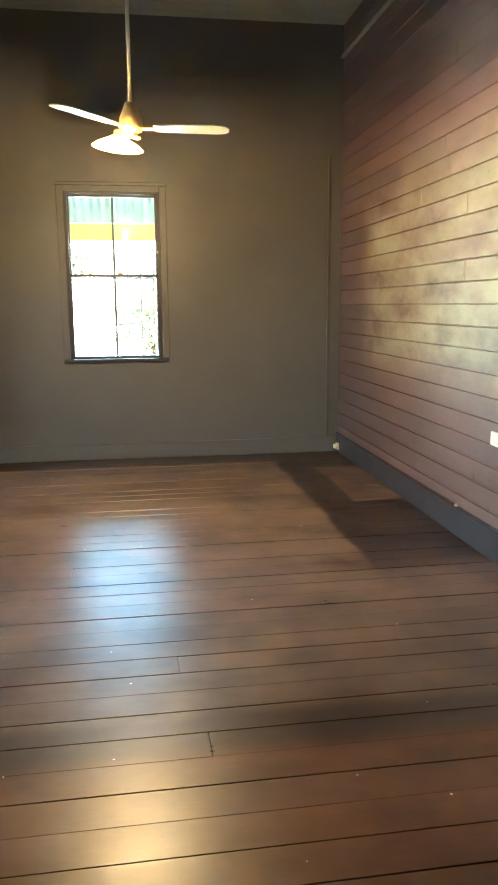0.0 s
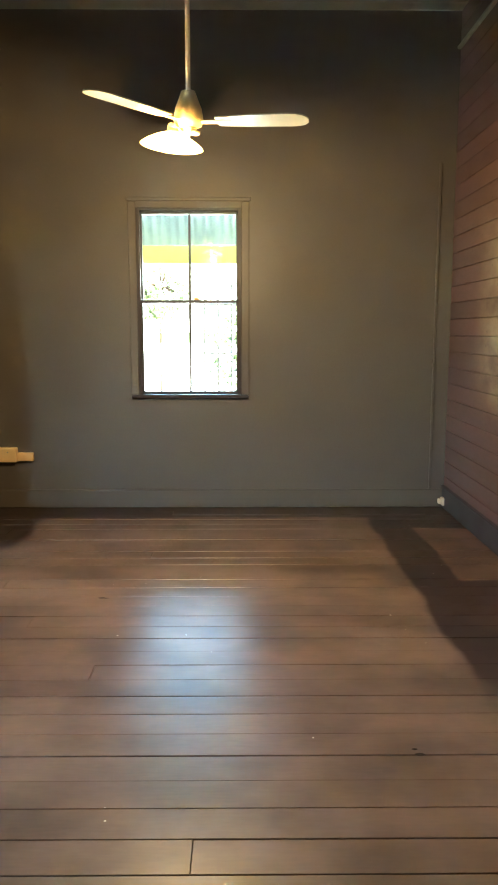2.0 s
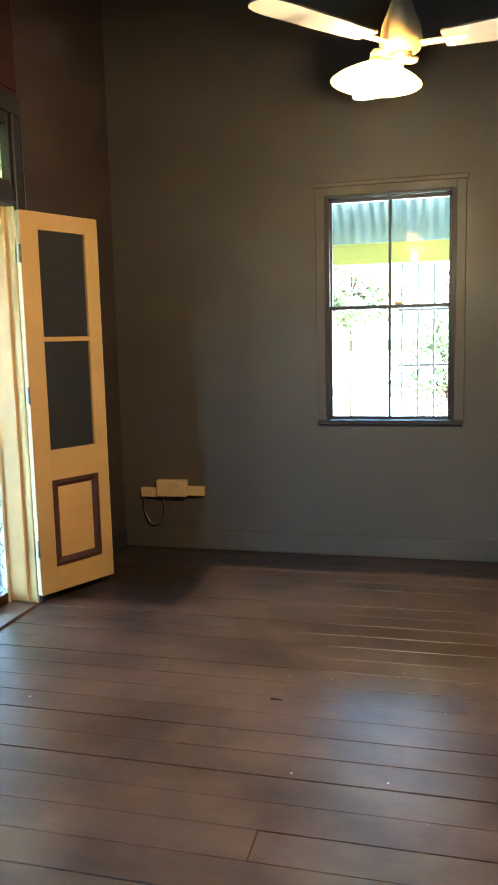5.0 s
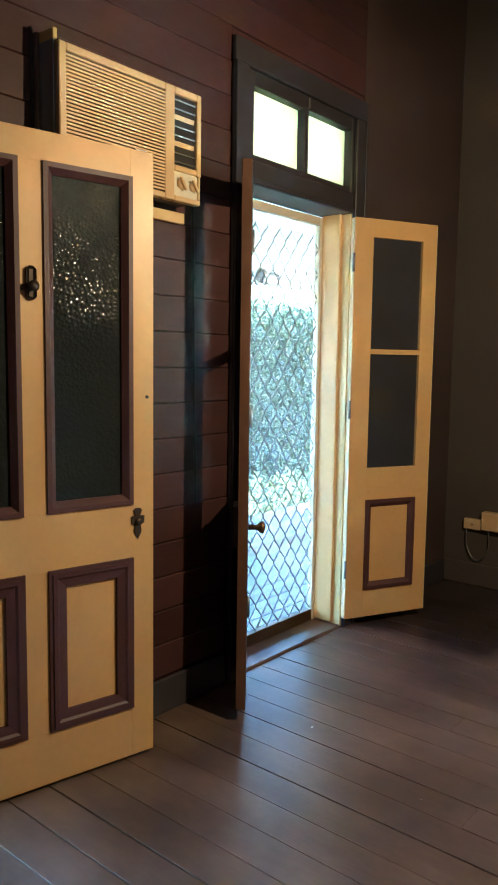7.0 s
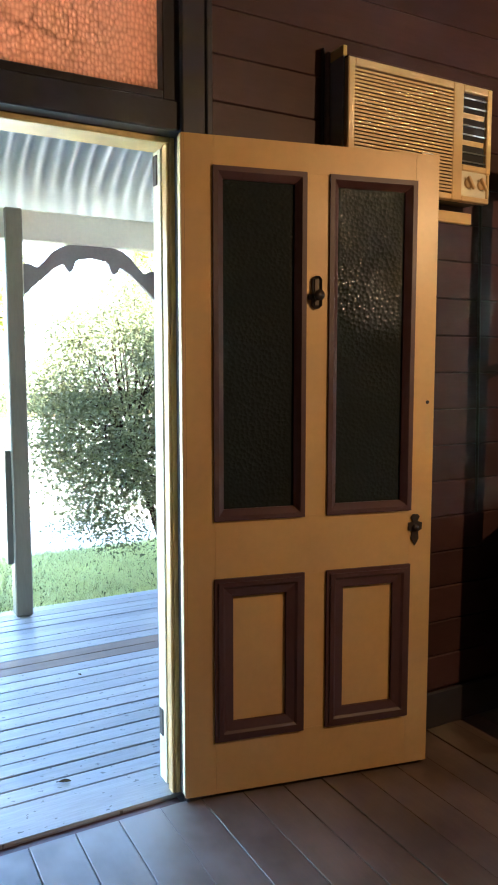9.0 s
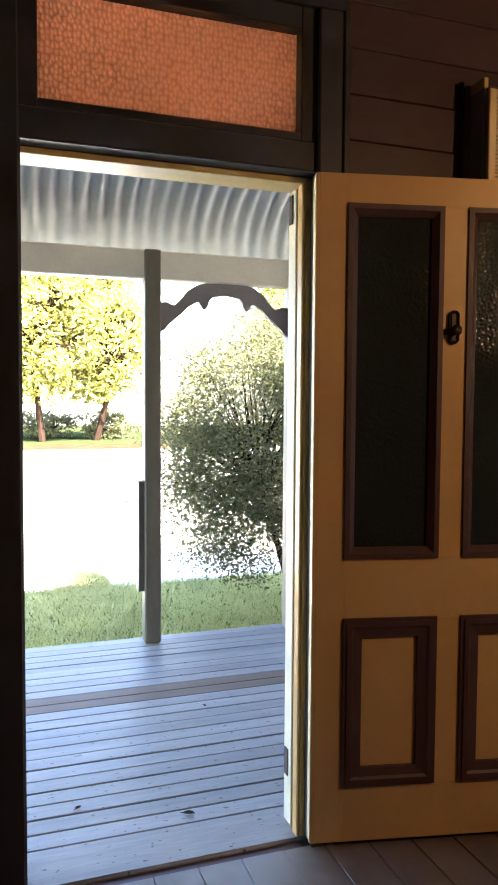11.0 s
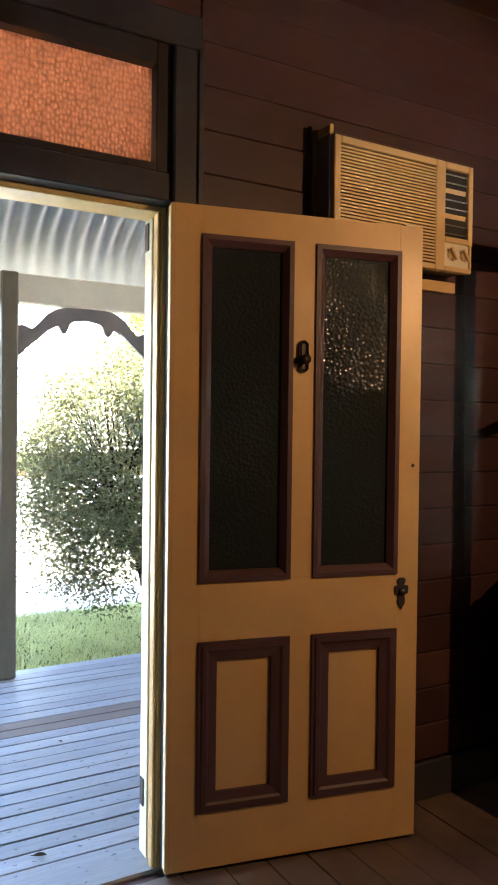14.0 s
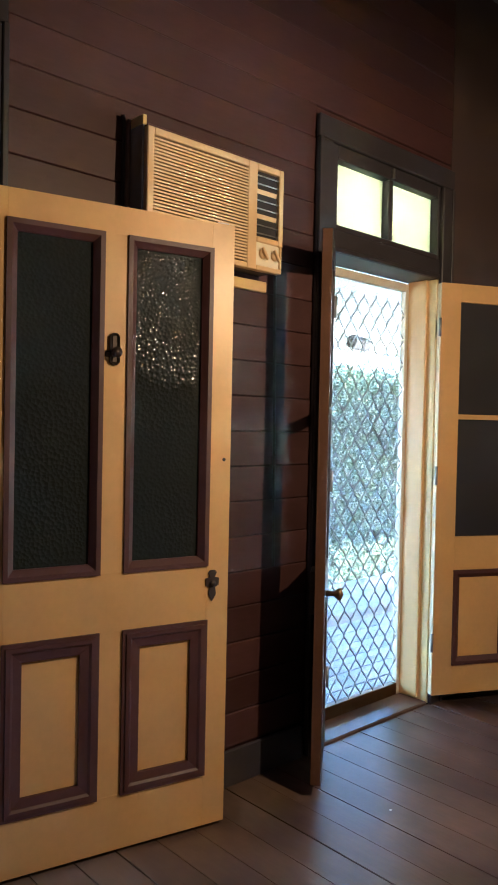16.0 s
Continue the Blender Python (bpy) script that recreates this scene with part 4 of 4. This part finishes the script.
# ---- verandah ----
DECKX, GZ = -2.51, -0.55
deck = tagged(part("deck", box(DECKX, -T, -4.5, 9.0, -0.3, -0.135), M_BLACK), "weathered grey timber verandah deck", "deck", kind="structure")
deck2 = tagged(part("deck_side", box(-T, 6.0, YW + T, 5.9, -0.3, -0.105), M_DECK), "weathered grey timber side verandah deck", "deck", kind="structure")


def post(x, y, z0=-0.1, z1=2.27):
    t = thing("verandah_post", "olive-brown painted square timber verandah post", "post", pose(x, y, 0), "verandah posts")
    part("shaft", box(-0.05, 0.05, -0.05, 0.05, z0, z1, 0.008), M_POST, t)
    return t


p0 = post(-2.4, 0.009)
part("rail_stub", box(-0.05, 0.03, -0.085, -0.051, 0.22, 0.89, 0.003), M_POST, p0, "leftover board on the side of the post")
for yy in (0.935, 3.1, -1.95, 8.2):
    post(-2.4, yy)
tagged(part("verandah_beam", box(-2.47, -2.366, -4.5, 9.0, 2.096, 2.266, 0.006), M_BEAM), "cream painted timber verandah beam", "beam", kind="structure")
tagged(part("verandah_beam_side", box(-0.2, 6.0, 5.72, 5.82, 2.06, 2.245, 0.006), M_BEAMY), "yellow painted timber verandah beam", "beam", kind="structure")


def fretwork():
    """A scalloped timber bracket arch between two posts."""
    y0, y1 = 0.06, 0.884
    c, top = (y0 + y1) / 2, 2.1
    b = bmesh.new()
    N = 72
    up, lo = [], []
    for i in range(N + 1):
        u = i / N
        y = y0 + (y1 - y0) * u
        s = abs(2 * u - 1)
        drop = float(np.interp(s, (0, 0.32, 0.45, 0.58, 0.68, 0.78, 0.82, 0.9, 1), (0, 0.002, 0.015, 0.05, 0.1, 0.14, 0.142, 0.125, 0.128)))
        zu = 2.094 - drop
        th = float(np.interp(s, (0, 0.2, 0.25, 0.29, 0.33, 0.37, 0.42, 0.58, 0.78, 0.84, 0.93, 1), (0.07, 0.082, 0.1, 0.15, 0.16, 0.145, 0.105, 0.1, 0.085, 0.11, 0.165, 0.18)))
        up.append((y, zu))
        lo.append((y, zu - th))
    vs = [[b.verts.new((x, y, z)) for y, z in row] for x in (-0.016, 0.016) for row in (up, lo)]
    for i in range(N):
        for q in ((vs[0], vs[1]), (vs[2], vs[3]), (vs[0], vs[2]), (vs[1], vs[3])):
            b.faces.new((q[0][i], q[0][i + 1], q[1][i + 1], q[1][i]))
    for e in (0, N):
        b.faces.new((vs[0][e], vs[1][e], vs[3][e], vs[2][e]))
    bmesh.ops.recalc_face_normals(b, faces=b.faces)
    t = thing("fretwork_bracket", "dark scalloped timber fretwork arch between verandah posts", "bracket", pose(-2.4, 0, 0))
    part("arch", b, M_FRET, t)


fretwork()


def iron_sheet(name, span, axis, run, label, material=None):
    """Corrugated bullnose roof: waves run across 'span', the profile 'run' is (distance from the wall, height)."""
    pitch, amp = 0.094, 0.021
    n = int((span[1] - span[0]) / pitch * 8)
    verts, faces = [], []
    for d, z in run:
        for i in range(n + 1):
            s = span[0] + i * pitch / 8
            zz = z + amp * math.sin(2 * math.pi * i / 8)
            verts.append((-d, s, zz) if axis == "y" else (s, d, zz))
    for r in range(len(run) - 1):
        for i in range(n):
            k = r * (n + 1) + i
            faces.append((k, k + 1, k + n + 2, k + n + 1))
    me = bpy.data.meshes.new(name)
    me.from_pydata(verts, [], faces)
    me.materials.append(material or M_IRON)
    for p in me.polygons:
        p.use_smooth = True
    return tagged(new(name, me), label, "roof", kind="structure")


def bullnose(d0, d1, z0, z1, n=14):
    return [(d0 + (d1 - d0) * math.sin(u * math.pi / 2) ** 0.9, z1 + (z0 - z1) * math.cos(u * math.pi / 2) ** 0.8) for u in (i / n for i in range(n + 1))]


iron_sheet("roof_verandah", (-4.5, 9.0), "y", bullnose(0.08, 2.62, 2.95, 2.27), "pale grey corrugated iron bullnose verandah roof, seen from below")
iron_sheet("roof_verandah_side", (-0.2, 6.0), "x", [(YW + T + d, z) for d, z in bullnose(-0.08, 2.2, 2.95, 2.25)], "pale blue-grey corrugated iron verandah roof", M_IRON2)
hb = bmesh.new()
v = [hb.verts.new(c) for c in ((-0.4, YB - 1, 3.72), (-0.4, YW + 0.6, 3.72), (XR + 3, YW + 0.6, 3.72), (XR + 3, YB - 1, 3.72), (1.8, YB + 2, 5.2), (1.8, YW - 2.5, 5.2))]
for q in ((0, 1, 5, 4), (1, 2, 5), (2, 3, 4, 5), (3, 0, 4), (0, 3, 2, 1)):
    hb.faces.new([v[i] for i in q])
tagged(part("roof_house", hb, M_IRON), "pale corrugated iron house roof above the rooms", "roof", kind="structure")

# ---- grounds ----
def ring_sheet(name, x0, x1, y0, y1, z, material, label):
    bm = bmesh.new()
    nx, ny = 24, 24
    g = [[bm.verts.new((x0 + (x1 - x0) * i / nx, y0 + (y1 - y0) * j / ny, z)) for j in range(ny + 1)] for i in range(nx + 1)]
    for i in range(nx):
        for j in range(ny):
            bm.faces.new((g[i][j], g[i + 1][j], g[i + 1][j + 1], g[i][j + 1]))
    return tagged(part(name, bm, material), label, "ground", kind="structure")


ring_sheet("ground", -900, 900, -900, 900, GZ, M_GROUND, "mown green lawn reaching into the distance")
ring_sheet("road", -27.7, -5.6, -7.5, 60, GZ + 0.006, M_DRIVE, "pale sunlit gravel drive")
# Mulch strip also covers the grass in front, in place of the trees' shade.
ring_sheet("garden_bed", -31.5, -27.71, -30, 40, GZ + 0.012, M_MULCH, "brown leaf-mulch bed, widened and darkened for the shade under the trees")
ring_sheet("field", -500, -55, -250, 300, GZ + 0.05, M_DRIVE, "pale dry sunlit field beyond the trees")
ring_sheet("side_yard", -3, 12, 6.6, 13.99, GZ + 0.006, M_DRIVE, "pale sunlit gravel beside the house")
ring_sheet("yard", -26, 40, 14.0, 120, GZ + 0.006, M_DRIVE, "pale sunlit gravel yard beside the house")


# Dark turf disc on the gravel in place of a round cast shadow.
shadow_disc = bmesh.new()
for q0, q1 in ((0.0, 0.6), (0.6, 1.0)):
    for i in range(28):
        ring_pts = []
        for q, j in ((q0, i), (q1, i), (q1, i + 1), (q0, i + 1)):
            a = j * 2 * math.pi / 28
            ring_pts.append(shadow_disc.verts.new((-5.85 + 0.48 * q * math.cos(a), -0.04 + 0.29 * q * math.sin(a), GZ + 0.014 + 0.02 * (1 - q))))
        shadow_disc.faces.new(ring_pts)
bmesh.ops.remove_doubles(shadow_disc, verts=shadow_disc.verts, dist=0.0005)
tagged(part("lawn_patch", shadow_disc, M_GROUND), "rounded shadow at the lawn edge, built as a dark turf disc", "ground", kind="structure")


def grass():
    rnd = random.Random(4)
    verts, faces = [], []
    for _ in range(90000):
        x, y = rnd.uniform(-5.65, -2.5), rnd.uniform(-1.6, 4.2)
        # A few blades go onto the disc that draws the round shadow.
        if rnd.random() < 0.05:
            a, q = rnd.uniform(0, 6.283), rnd.random() ** 0.5
            x, y = -5.85 + 0.5 * q * math.cos(a), -0.04 + 0.3 * q * math.sin(a)
        h, a, w = rnd.uniform(0.02, 0.06), rnd.uniform(0, 6.283), rnd.uniform(0.003, 0.007)
        lx, ly = rnd.uniform(-0.04, 0.04), rnd.uniform(-0.04, 0.04)
        k = len(verts)
        verts += [(x - w * math.cos(a), y - w * math.sin(a), GZ), (x + w * math.cos(a), y + w * math.sin(a), GZ), (x + lx, y + ly, GZ + h)]
        faces.append((k, k + 1, k + 2))
    me = bpy.data.meshes.new("grass")
    me.from_pydata(verts, [], faces)
    me.materials.append(M_GRASS)
    tagged(new("grass", me), "short green lawn grass in the shade", "grass", kind="stuff")


grass()


def leaves(name, spots, size, material, parent, seed, label=""):
    """Many small folded leaves at the given spots."""
    rnd = random.Random(seed)
    verts, faces = [], []
    for p in spots:
        d = Vector((rnd.gauss(0, 1), rnd.gauss(0, 1), rnd.gauss(0, 0.7))).normalized()
        s = d.cross(Vector((rnd.gauss(0, 1), rnd.gauss(0, 1), rnd.gauss(0, 1)))).normalized()
        L = size * rnd.uniform(0.6, 1.35)
        u = d.cross(s) * L * 0.12
        k = len(verts)
        p = Vector(p)
        verts += [p, p + d * L * 0.5 + s * L * 0.24 + u, p + d * L, p + d * L * 0.5 - s * L * 0.24 + u]
        faces += [(k, k + 1, k + 2), (k, k + 2, k + 3)]
    me = bpy.data.meshes.new(name)
    me.from_pydata([tuple(v) for v in verts], [], faces)
    me.materials.append(material)
    ob = new(name, me)
    ob.parent = parent
    if label:
        ob["label"] = label
    return ob


def shrub(name, label, category, x, y, centre, radii, stems, n, leaf_size, material, seed, clumps=70, tight=0.16, low=0.0, trunk=0.04, group=""):
    """Stems that fan out from the ground to leaf clumps spread unevenly through a rounded crown."""
    rnd = random.Random(seed)
    t = thing(name, label, category, pose(x, y, GZ), group)
    wood = bmesh.new()
    cs = []
    while len(cs) < clumps:
        p = Vector((rnd.uniform(-1, 1), rnd.uniform(-1, 1), rnd.uniform(-1, 1)))
        if 0.3 < p.length < 1 and noise.noise(p * 1.9 + Vector((seed, 0, 0))) > -0.22:
            q = Vector((p.x * radii[0], p.y * radii[1], p.z * radii[2])) + Vector(centre)
            if q.z > low:
                cs.append(q)
    base = [Vector((0, 0, -0.03)) + Vector((rnd.uniform(-1, 1), rnd.uniform(-1, 1), 0)) * trunk * 1.5 for _ in range(stems)]
    forks = []
    for b in base:
        f = Vector(centre) + Vector((rnd.uniform(-0.5, 0.5) * radii[0], rnd.uniform(-0.5, 0.5) * radii[1], -rnd.uniform(0.1, 0.55) * radii[2]))
        cyl(b, f, trunk, trunk * 0.6, 7, wood)
        forks.append(f)
    for c in cs:
        f = min(forks, key=lambda v: (v - c).length + rnd.uniform(0, 0.3))
        mid = (f + c) / 2 + Vector((rnd.gauss(0, 0.06), rnd.gauss(0, 0.06), rnd.uniform(0, 0.1))) * radii[2]
        cyl(f, mid, trunk * 0.42, trunk * 0.26, 5, wood)
        cyl(mid, c, trunk * 0.26, trunk * 0.1, 5, wood)
    part("trunk", wood, M_BARK, t)
    spots = []
    for _ in range(n):
        c = rnd.choice(cs)
        k = tight * radii[2]
        spots.append(c + Vector((rnd.gauss(0, k), rnd.gauss(0, k), rnd.gauss(0, k * 0.7))))
    leaves("crown", [p for p in spots if p.z > 0.02], leaf_size, material, t, seed + 1)
    return t


shrub("bush", "large dark-leaved shrub beside the verandah, sunlit on top", "bush", -4.2, 1.75, (0, 0, 1.5), (1.0, 1.38, 1.3), 9, 95000, 0.036, M_LEAF, 11, 260, 0.12, 0.2, 0.024)
for i, (x, y, h) in enumerate(((-33.5, 1.4, 9.5), (-34.5, 3.9, 9.8), (-39, 17.5, 10.5), (-35, -2.6, 10.0), (-44, 18, 12))):
    shrub("tree", "leafy sunlit garden tree with pale green crown", "tree", x, y, (0, 0, h * 0.58), (2.6, 2.7, h * 0.36), 1, 17000, 0.3, M_LEAFY, 30 + i, 150, 0.12, 1.9, 0.17, "garden trees")


for i, (x, y, w) in enumerate(((-36.5, 4.6, 1.5), (-38, 2.0, 1.7))):
    shrub("bush", "low dark green shrub under the garden trees", "bush", x, y, (0, 0, 0.75), (1.1, w, 0.75), 5, 3500, 0.16, M_LEAF, 70 + i, 50, 0.22, 0.05, 0.03, "low shrubs")


def hedge(x0, x1, y0, y1, top, seed):
    rnd = random.Random(seed)
    t = thing("hedge", "tall dense green hedge beyond the verandah", "hedge", pose(0, 0, GZ))
    wood = bmesh.new()
    y = y0 + 0.3
    while y < y1:
        cyl(((x0 + x1) / 2, y, -0.02), ((x0 + x1) / 2 + rnd.uniform(-0.3, 0.3), y + rnd.uniform(-0.2, 0.2), top * 0.8), 0.03, 0.01, 6, wood)
        y += 0.5
    part("stem", wood, M_BARK, t)
    spots = []
    while len(spots) < 150000:
        p = Vector((rnd.uniform(x0, x1), rnd.uniform(y0, y1), rnd.uniform(0.02, top)))
        w = noise.noise(p * 1.1) * 0.5 + noise.noise(p * 3.1) * 0.25
        edge = min((p.x - x0) / 0.5, (x1 - p.x) / 0.5, (top - p.z) / 0.5, 1)
        if w + edge * 0.7 > -0.15:
            spots.append(p)
    leaves("foliage", spots, 0.06, M_HEDGE, t, seed)


hedge(-4.5, -3.0, 4.4, 8.5, 2.6, 5)


def trellis():
    t = thing("trellis", "thin wire trellis with climbing greenery beyond the window", "trellis", pose(1.75, 7.2, GZ))
    for i in range(6):
        part("wire", cyl((i * 0.17, 0, 0), (i * 0.17, 0, 3.0), 0.016, seg=6), M_IRONMONGERY, t)
    for j in range(5):
        part("rail", cyl((-0.05, 0.012, 0.45 + j * 0.6), (0.9, 0.012, 0.45 + j * 0.6), 0.016, seg=6), M_IRONMONGERY, t)


trellis()
shrub("bush", "pale green sunlit shrub behind the trellis", "bush", 2.5, 8.8, (0, 0, 1.5), (0.6, 0.6, 1.3), 4, 3500, 0.1, M_LEAF, 51, 40, 0.16, 0.1, 0.03)

def floor_litter():
    """Dropped paint flecks on the floor."""
    r2 = random.Random(8)
    bm = bmesh.new()
    for _ in range(46):
        x, y, w = r2.uniform(0.5, 3.5), r2.uniform(-1.6, 3.2), r2.uniform(0.0015, 0.005)
        a = r2.uniform(0, 6.28)
        vs = [bm.verts.new((x + w * r2.uniform(0.6, 1.4) * math.cos(a + k * 1.257), y + w * r2.uniform(0.6, 1.4) * math.sin(a + k * 1.257), 0.0022)) for k in range(5)]
        bm.faces.new(vs)
    tagged(part("paint_flecks", bm, M_WHITE), "tiny white paint flecks scattered on the floor boards", "paint flecks", kind="stuff")


floor_litter()
shrub("tree", "small leafy tree beyond the side yard", "tree", 0.4, 14.0, (0, 0, 2.9), (1.0, 0.9, 0.9), 1, 3500, 0.13, M_LEAF, 61, 40, 0.2, 1.6, 0.03)

def skirting_clip():
    t = thing("cable_clip", "small white plastic cable clip on the dark skirting", "cable clip", pose(XR - 0.018, 0.92, 0.178))
    part("saddle", lathe([(0.0, 0.016), (0.006, 0.015), (0.011, 0.008), (0.012, 0.0), (0.0, 0.0)], 12), M_WHITE, t, smooth=True)
    part("nail", cyl((0, 0, 0.014), (0, 0, 0.02), 0.003, seg=8), M_STEEL, t)


skirting_clip()


def fallen_leaf(x, y, turn, size):
    """A curled dry leaf."""
    b = bmesh.new()
    rows = []
    for i in range(7):
        u = i / 6
        w = size * 0.28 * math.sin(math.pi * min(1, u * 0.94 + 0.04)) ** 0.8
        rows.append([b.verts.new(((u - 0.5) * size, v * w, 0.004 + 0.35 * abs(v) * w + 0.05 * size * (u - 0.5) ** 2)) for v in (-1, -0.5, 0, 0.5, 1)])
    for p, q in zip(rows, rows[1:]):
        for i in range(4):
            b.faces.new((p[i], q[i], q[i + 1], p[i + 1]))
    t = thing("fallen_leaf", "dry brown curled leaf on the deck boards", "leaf", pose(x, y, -0.1, 0, 0, turn), "fallen leaves")
    part("blade", b, M_MULCH, t, smooth=True)
    part("stalk", cyl((-size * 0.5, 0, 0.006), (-size * 0.68, 0.004, 0.003), 0.0012, seg=6), M_BARK, t)


fallen_leaf(-0.455, -0.26, 70, 0.045)
fallen_leaf(-0.617, -0.63, 130, 0.03)
fallen_leaf(-1.35, 0.05, 20, 0.025)


def nail_holes():
    bm = bmesh.new()
    for x, y, w in ((2.154, -0.998, 0.005), (2.156, -0.972, 0.004), (1.49, 1.511, 0.012), (1.515, 1.508, 0.008), (2.8, 0.053, 0.012), (2.79, 0.085, 0.007)):
        vs = [bm.verts.new((x + w * 1.5 * math.cos(k * 0.785), y + w * 0.8 * math.sin(k * 0.785), 0.0019)) for k in range(8)]
        bm.faces.new(vs)
    tagged(part("knot_holes", bm, M_GAP), "dark knot holes and gouges in the floor boards", "knot holes", kind="stuff")


nail_holes()

# ---- pieces of floors and walls ----
rnd = random.Random(21)
cache = {}


def board_mesh(kind, sx, sy, sz, material, bev):
    key = (kind, round(sx, 3), round(sy, 3), round(sz, 3))
    if key not in cache:
        cache[key] = mesh_box(kind, sx, sy, sz, material, bev)
    return cache[key]


BW = 0.1345
y = 0.188 + 25 * BW
row = 0
while y > YB:
    top = min(y, YW - 0.004)
    cuts = [0.0, rnd.uniform(0.6, 3.2), XR + 0.01] if row % 4 == 1 else [0.0, XR + 0.01]
    for a, b in zip(cuts, cuts[1:]):
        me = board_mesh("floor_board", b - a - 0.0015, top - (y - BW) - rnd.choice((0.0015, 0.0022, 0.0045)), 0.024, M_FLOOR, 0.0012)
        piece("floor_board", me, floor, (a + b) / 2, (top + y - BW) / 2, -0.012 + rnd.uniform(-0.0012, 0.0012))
    y -= BW
    row += 1

LB = 0.1345
z = 0.14
while z < ZC:
    h = min(LB, ZC - z)
    segs = [(YB, DY0 - 0.1), (DY1 + 0.1, FY0 - 0.095)]
    if z > 2.6:
        segs = [(YB, FY1 + 0.095)]
    for a, b in segs:
        me = board_mesh("wall_board", 0.014, b - a - 0.002, h - 0.003, M_RED, 0.003)
        piece("wall_board", me, wall_west, -0.007, (a + b) / 2, z + h / 2, 0, 1.6, 0)
    z += LB
for a, b, z0, z1 in ((DY0 - 0.1, DY1 + 0.1, 2.615, 2.69), (FY0 - 0.095, FY1 + 0.095, 2.66, 2.69)):
    piece("wall_board", board_mesh("wall_board", 0.012, b - a - 0.004, z1 - z0 - 0.003, M_RED, 0.003), wall_west, -0.008, (a + b) / 2, (z0 + z1) / 2)

EB = 0.1215
z = 0.0
while z < ZC:
    h = min(EB, ZC - z)
    c = rnd.uniform(-2, 2.2)
    for a, b in ((YB, c), (c, YW)):
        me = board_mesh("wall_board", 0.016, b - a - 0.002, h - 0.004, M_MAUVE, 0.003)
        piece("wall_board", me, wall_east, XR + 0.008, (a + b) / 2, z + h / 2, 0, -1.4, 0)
    z += EB

DB = 0.092
x = -0.22
while x > DECKX:
    lower = x < -1.99
    zt = -0.1 if not lower else -0.108
    brown = -1.45 > x > -1.62
    for a, b in ((-4.5, 9.0),):
        me = board_mesh("deck_board", DB - rnd.choice((0.003, 0.004, 0.0055)), b - a - 0.004 - (0.001 if brown else 0), 0.026, M_BEARER if brown else M_DECK, 0.003)
        piece("deck_board", me, deck, x - DB / 2, (a + b) / 2, zt - 0.013 + rnd.uniform(-0.0015, 0.0015))
    x -= DB
